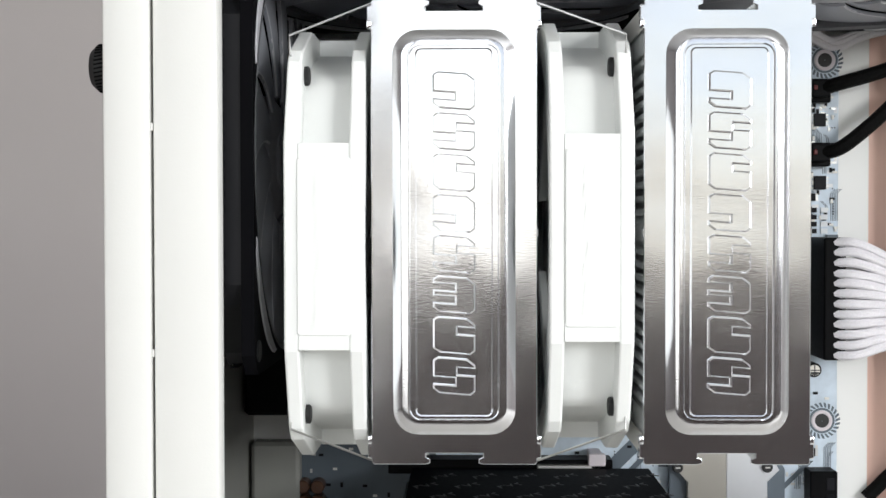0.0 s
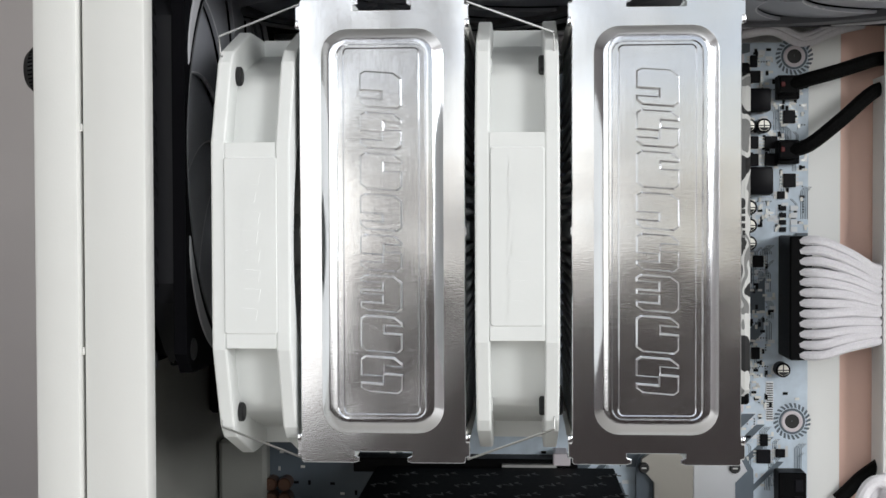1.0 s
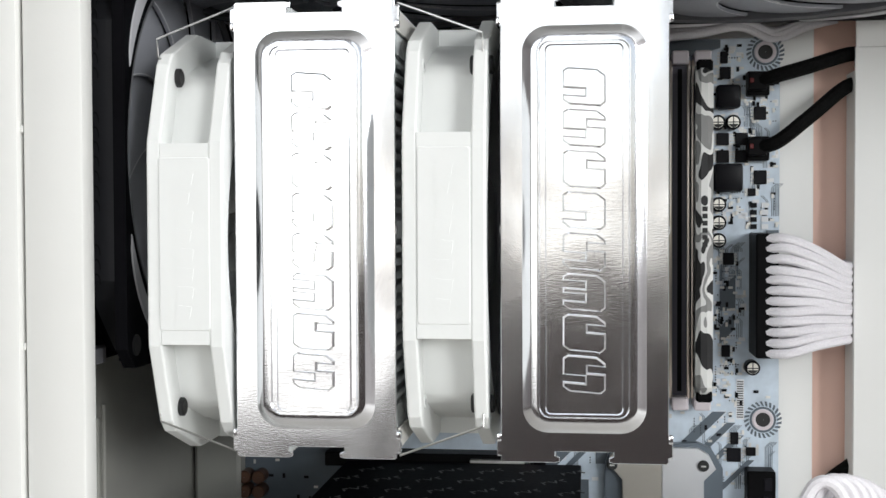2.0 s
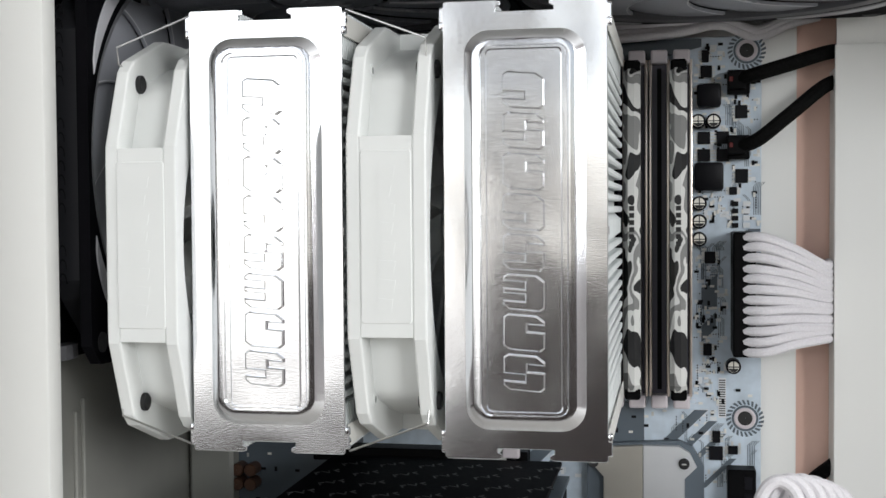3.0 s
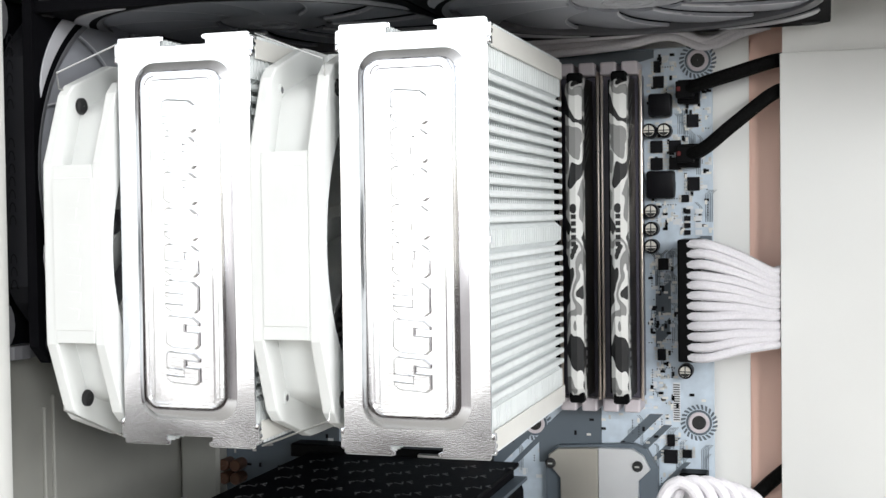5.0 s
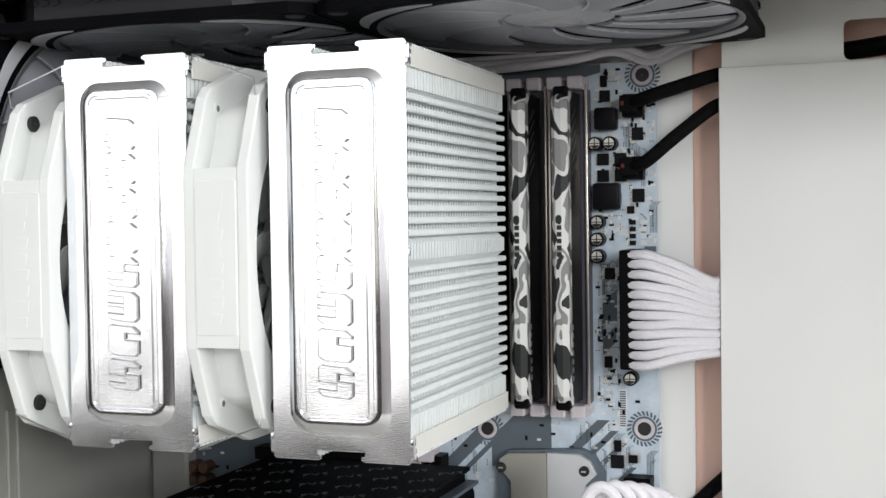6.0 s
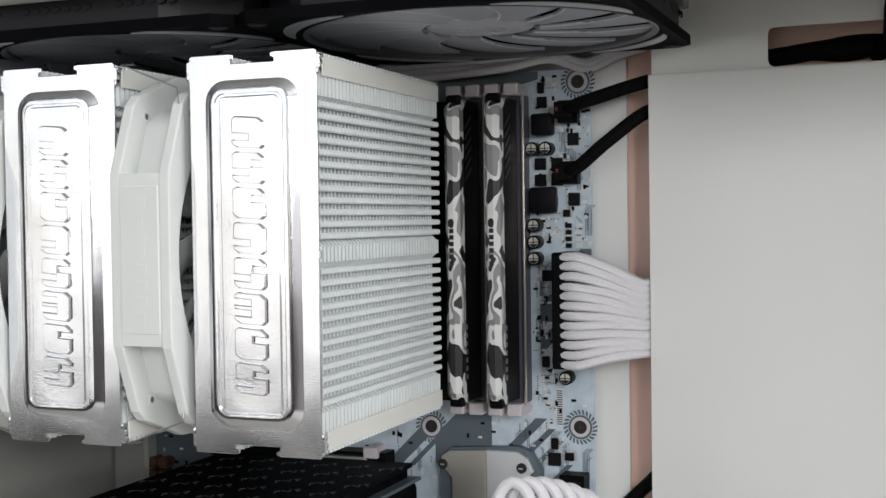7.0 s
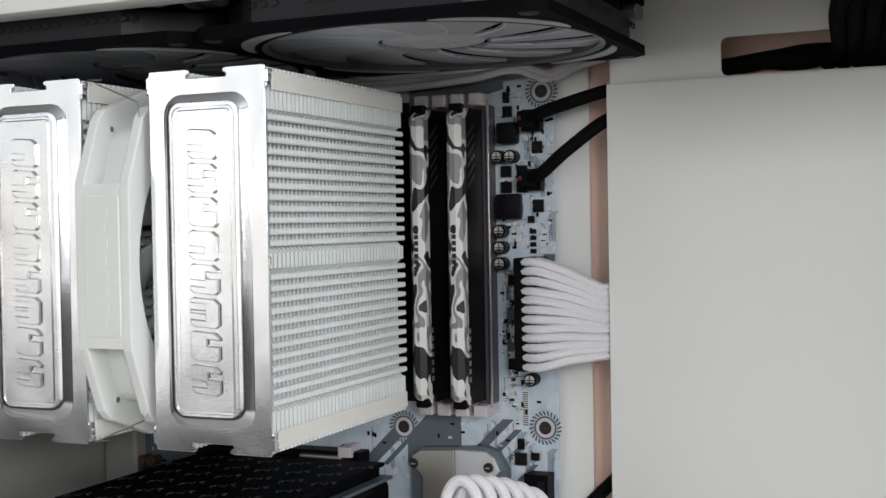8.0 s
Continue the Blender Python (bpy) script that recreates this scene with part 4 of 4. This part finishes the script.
def memory(xc, zc=0.3640):
    """Memory stick: angular camouflage top cap and black spreader sides with printed marks."""
    m = thing("memory_stick", pose(xc, 0.4500, zc), "memory stick with grey camouflage cap and black spreader", "memory stick", "memory sticks")
    half = 0.0665
    prof = [(-half, 0.026), (half, 0.026), (half, 0.008), (half - 0.004, 0.0055), (half - 0.010, 0.0040), (-half + 0.010, 0.0040), (-half + 0.004, 0.0055), (-half, 0.008)]
    part("spreader", prism([(y, z) for z, y in prof], -0.0036, 0.0018, "x", 0.0004), M_RAMBLACK, m, "black metal spreader")
    sect = [(-0.0048, 0.0062), (-0.0048, 0.0008), (-0.0029, -0.0012), (-0.0004, -0.0012), (0.0020, 0.0010), (0.0020, 0.0062)]
    ends = [(-half + 0.0005, 0.0042), (-half + 0.0050, 0.0), (half - 0.0050, 0.0), (half - 0.0005, 0.0042)]
    part("cap", loft([[(x, y + dy, z) for x, y in sect] for z, dy in ends], True, True), M_CAMO, m, "grey, white and black camouflage cap")
    for s in (-1, 1):
        part("cap_end", box(-0.0044, 0.0019, 0.0014, 0.0062, s * (half - 0.0012) - 0.0024, s * (half - 0.0012) + 0.0024, 0.0008, 1), M_RAMBLACK, m, "black end of the cap")
    part("circuit_edge", box(-0.0006, 0.0006, 0.026, 0.0330, -half, half), M_STRIPE, m)
    # plain marks in the place of the printing
    for k in range(6):
        part("cap_mark", box(-0.0024, -0.0004, -0.0014, -0.0011, -0.0060 + 0.0028 * k, -0.0041 + 0.0028 * k), M_INK, m)
    for k in range(7):
        z = -0.0560 + 0.0036 * k
        part("side_mark", prism([(0.0062, z), (0.0086, z), (0.0086, z + 0.0022), (0.0062, z + 0.0022)], 0.0018, 0.0020, "x"), M_PALEINK, m)
    for k in range(6):
        z = 0.030 + 0.0045 * k
        part("side_groove", prism([(0.008, z), (0.016, z + 0.006), (0.016, z + 0.0075), (0.008, z + 0.0015)], 0.0018, 0.0020, "x"), M_GREYINK, m)
    return m


for xs in (0.0915, 0.1097):
    memory(xs)


def power_plug():
    p = thing("power_plug", (0, 0, 0), "black main power plug with white sleeved wires", "plug")
    part("housing", box(0.1300, 0.1390, 0.4640, 0.4873, 0.3125, 0.3630, 0.0008), M_RAMBLACK, p, "black plug housing")
    rnd = random.Random(3)
    for row in range(2):
        for k in range(12):
            z = 0.3147 + 0.0042 * k
            zr = 0.338 + (z - 0.338) * 0.64 - 0.0035 + rnd.uniform(-0.0007, 0.0007)
            y = 0.4665 + 0.0075 * row
            part("sleeved_wire", tube([(0.1328 + 0.003 * row, y, z), (0.1420, y - 0.0035 - 0.001 * row, z + rnd.uniform(-.0004, .0004)), (0.1545, 0.4670 + 0.0065 * row + rnd.uniform(-.001, .001), z * 0.5 + zr * 0.5 + 0.0008), (0.1660, 0.4740 + 0.004 * row, zr), (0.1690, 0.4790 + 0.003 * row, zr), (0.1700, 0.4920, zr)], 0.00195, 8, 5), M_SLEEVE, p, smooth=True)


power_plug()


def cables():
    def cable(name, pts, r, m, label, category="cable", group=""):
        return tagged(part(name, tube(pts, r, 10, 10), m, smooth=True), label, category, group)
    for z, z2, x2 in ((0.4255, 0.4372, 0.1700), (0.3985, 0.4240, 0.1700)):
        cable("black_cable", [(0.1325, 0.4800, z), (0.1400, 0.4755, z + 0.0020), (0.1520, 0.4745, z * 0.55 + z2 * 0.45), (x2 - 0.002, 0.4815, z2 - 0.0012), (x2 + 0.006, 0.4870, z2)], 0.0030, M_BSLEEVE, "black braided cable plugged into the board edge", group="black cables")
        plug = thing("cable_plug", (0.1318, 0.4820, z), "small black plug with a red tip on the board", "plug", "cable plugs")
        part("plug_body", box(-0.0035, 0.0040, -0.0055, -0.0006, -0.0036, 0.0036, 0.0005), M_RAMBLACK, plug)
        part("red_tip", box(-0.0030, -0.0014, -0.0062, -0.0056, -0.0008, 0.0012, 0.0003, 1), M_RED, plug, "red plug tip")
    cable("black_cable", [(0.1560, 0.4905, 0.250), (0.1610, 0.4900, 0.2550), (0.1660, 0.4900, 0.2600), (0.1720, 0.4860, 0.2660)], 0.0030, M_BSLEEVE, "black braided cable behind the cable cover", group="black cables")
    # pale cables along the upper board edge
    for dz, dy in ((0.0, 0.0), (0.0036, 0.004), (0.006, -0.001)):
        cable("white_cable", [(0.020, 0.480 + dy, 0.4430 + dz), (0.070, 0.478 + dy, 0.4430 + dz), (0.105, 0.478 + dy, 0.4450 + dz * 0.8), (0.125, 0.482 + dy, 0.4485 + dz * 0.5), (0.140, 0.488, 0.4440 + dz * 0.5), (0.154, 0.489, 0.4490 + dz * 0.5), (0.166, 0.4905, 0.4520)], 0.0018, M_SLEEVE, "pale flat cable along the upper edge of the board", group="pale cables")
    # loop of sleeved wires rising from the shroud, well in front of the board
    for k in range(6):
        x, y, top = 0.1405 + 0.0040 * k, 0.3760 + 0.0044 * k, 0.2822 - 0.00030 * k * k
        cable("sleeved_wire", [(x - 0.0070, y + 0.006, 0.1005), (x - 0.0070, y + 0.003, 0.240), (x - 0.0066, y, top - 0.0125), (x - 0.0042, y, top - 0.0030), (x + 0.0006, y, top), (x + 0.0056, y, top - 0.0040), (x + 0.0080, y, top - 0.0150), (x + 0.0086, y + 0.003, 0.240), (x + 0.0086, y + 0.006, 0.1005)], 0.0022, M_SLEEVE, "white sleeved wire looping up from the shroud", "wire", "looped wires")
    # cable bundle behind the upper divider
    for k in range(6):
        cable("black_cable", [(0.205 + 0.01 * k, 0.4912, 0.4430 + 0.001 * k), (0.228 + 0.008 * k, 0.4912, 0.4450 + 0.001 * (k % 3)), (0.252 + 0.008 * k, 0.493, 0.4470 + 0.0015 * (k % 2)), (0.300 + 0.004 * k, 0.492, 0.4420 + 0.001 * k)], 0.0037, M_BSLEEVE, "black braided cable behind the divider", group="black cables")
    for k in range(4):
        cable("black_cable", [(0.262 + 0.006 * k, 0.4908, 0.4430), (0.268 + 0.006 * k, 0.478, 0.4480), (0.270 + 0.007 * k, 0.455, 0.4600), (0.278 + 0.007 * k, 0.440, 0.4790)], 0.0034, M_BSLEEVE, "black braided cable out of the divider opening", group="black cables")


cables()


def graphics_card():
    g = thing("graphics_card", (0, 0, 0), "black graphics card with a patterned backplate", "graphics card")
    part("backplate", box(-0.0400, 0.0600, 0.3600, 0.4740, 0.2640, 0.2660, 0.0006), M_GPU, g, "black backplate with grey diagonal marks")
    part("circuit_board", box(-0.0420, 0.0630, 0.3580, 0.4760, 0.2580, 0.2595), M_STRIPE, g)
    part("spacer", box(-0.0380, 0.0580, 0.3640, 0.4720, 0.2596, 0.2639), M_GPU, g)
    part("shroud", box(-0.0400, 0.0620, 0.3500, 0.4760, 0.2180, 0.2575, 0.003), M_GPU, g)
    part("card_tail", box(-0.1000, -0.0405, 0.3600, 0.4760, 0.2180, 0.2320, 0.002), M_GPU, g)
    rnd = random.Random(5)
    first = {}
    for i in range(6):
        for j in range(6):
            base = pose(-0.0330 + 0.0165 * i + 0.0070 * (j % 2), 0.367 + 0.0180 * j, 0.26605, 0, 0, 40)
            for n, (dx, dy, ln, tilt) in enumerate(((-0.0052, 0, 0.0020, 75), (-0.0040, 0.0012, 0.0012, 10), (-0.0008, 0, 0.0021, -62), (0.0010, 0, 0.0021, 62), (0.0046, 0.0012, 0.0014, 15), (0.0040, -0.0008, 0.0017, 100))):
                m = base @ pose(dx, dy, 0, 0, 0, tilt + rnd.uniform(-6, 6))
                if n not in first:
                    first[n] = part("plate_mark", box(-ln, ln, -0.00032, 0.00032, -0.0001, 0.0002), M_GREYINK, g, at=m)
                else:
                    again(first[n], m)
    part("connector_edge", box(0.0130, 0.0360, 0.4742, 0.4775, 0.2650, 0.2672, 0.0003, 1), M_TIN, g, "bright metal connector edge")
    part("card_bracket", box(-0.1090, -0.1005, 0.3650, 0.4850, 0.2140, 0.2400, 0.0004, 1), M_CASE, g, "white slot bracket")


graphics_card()
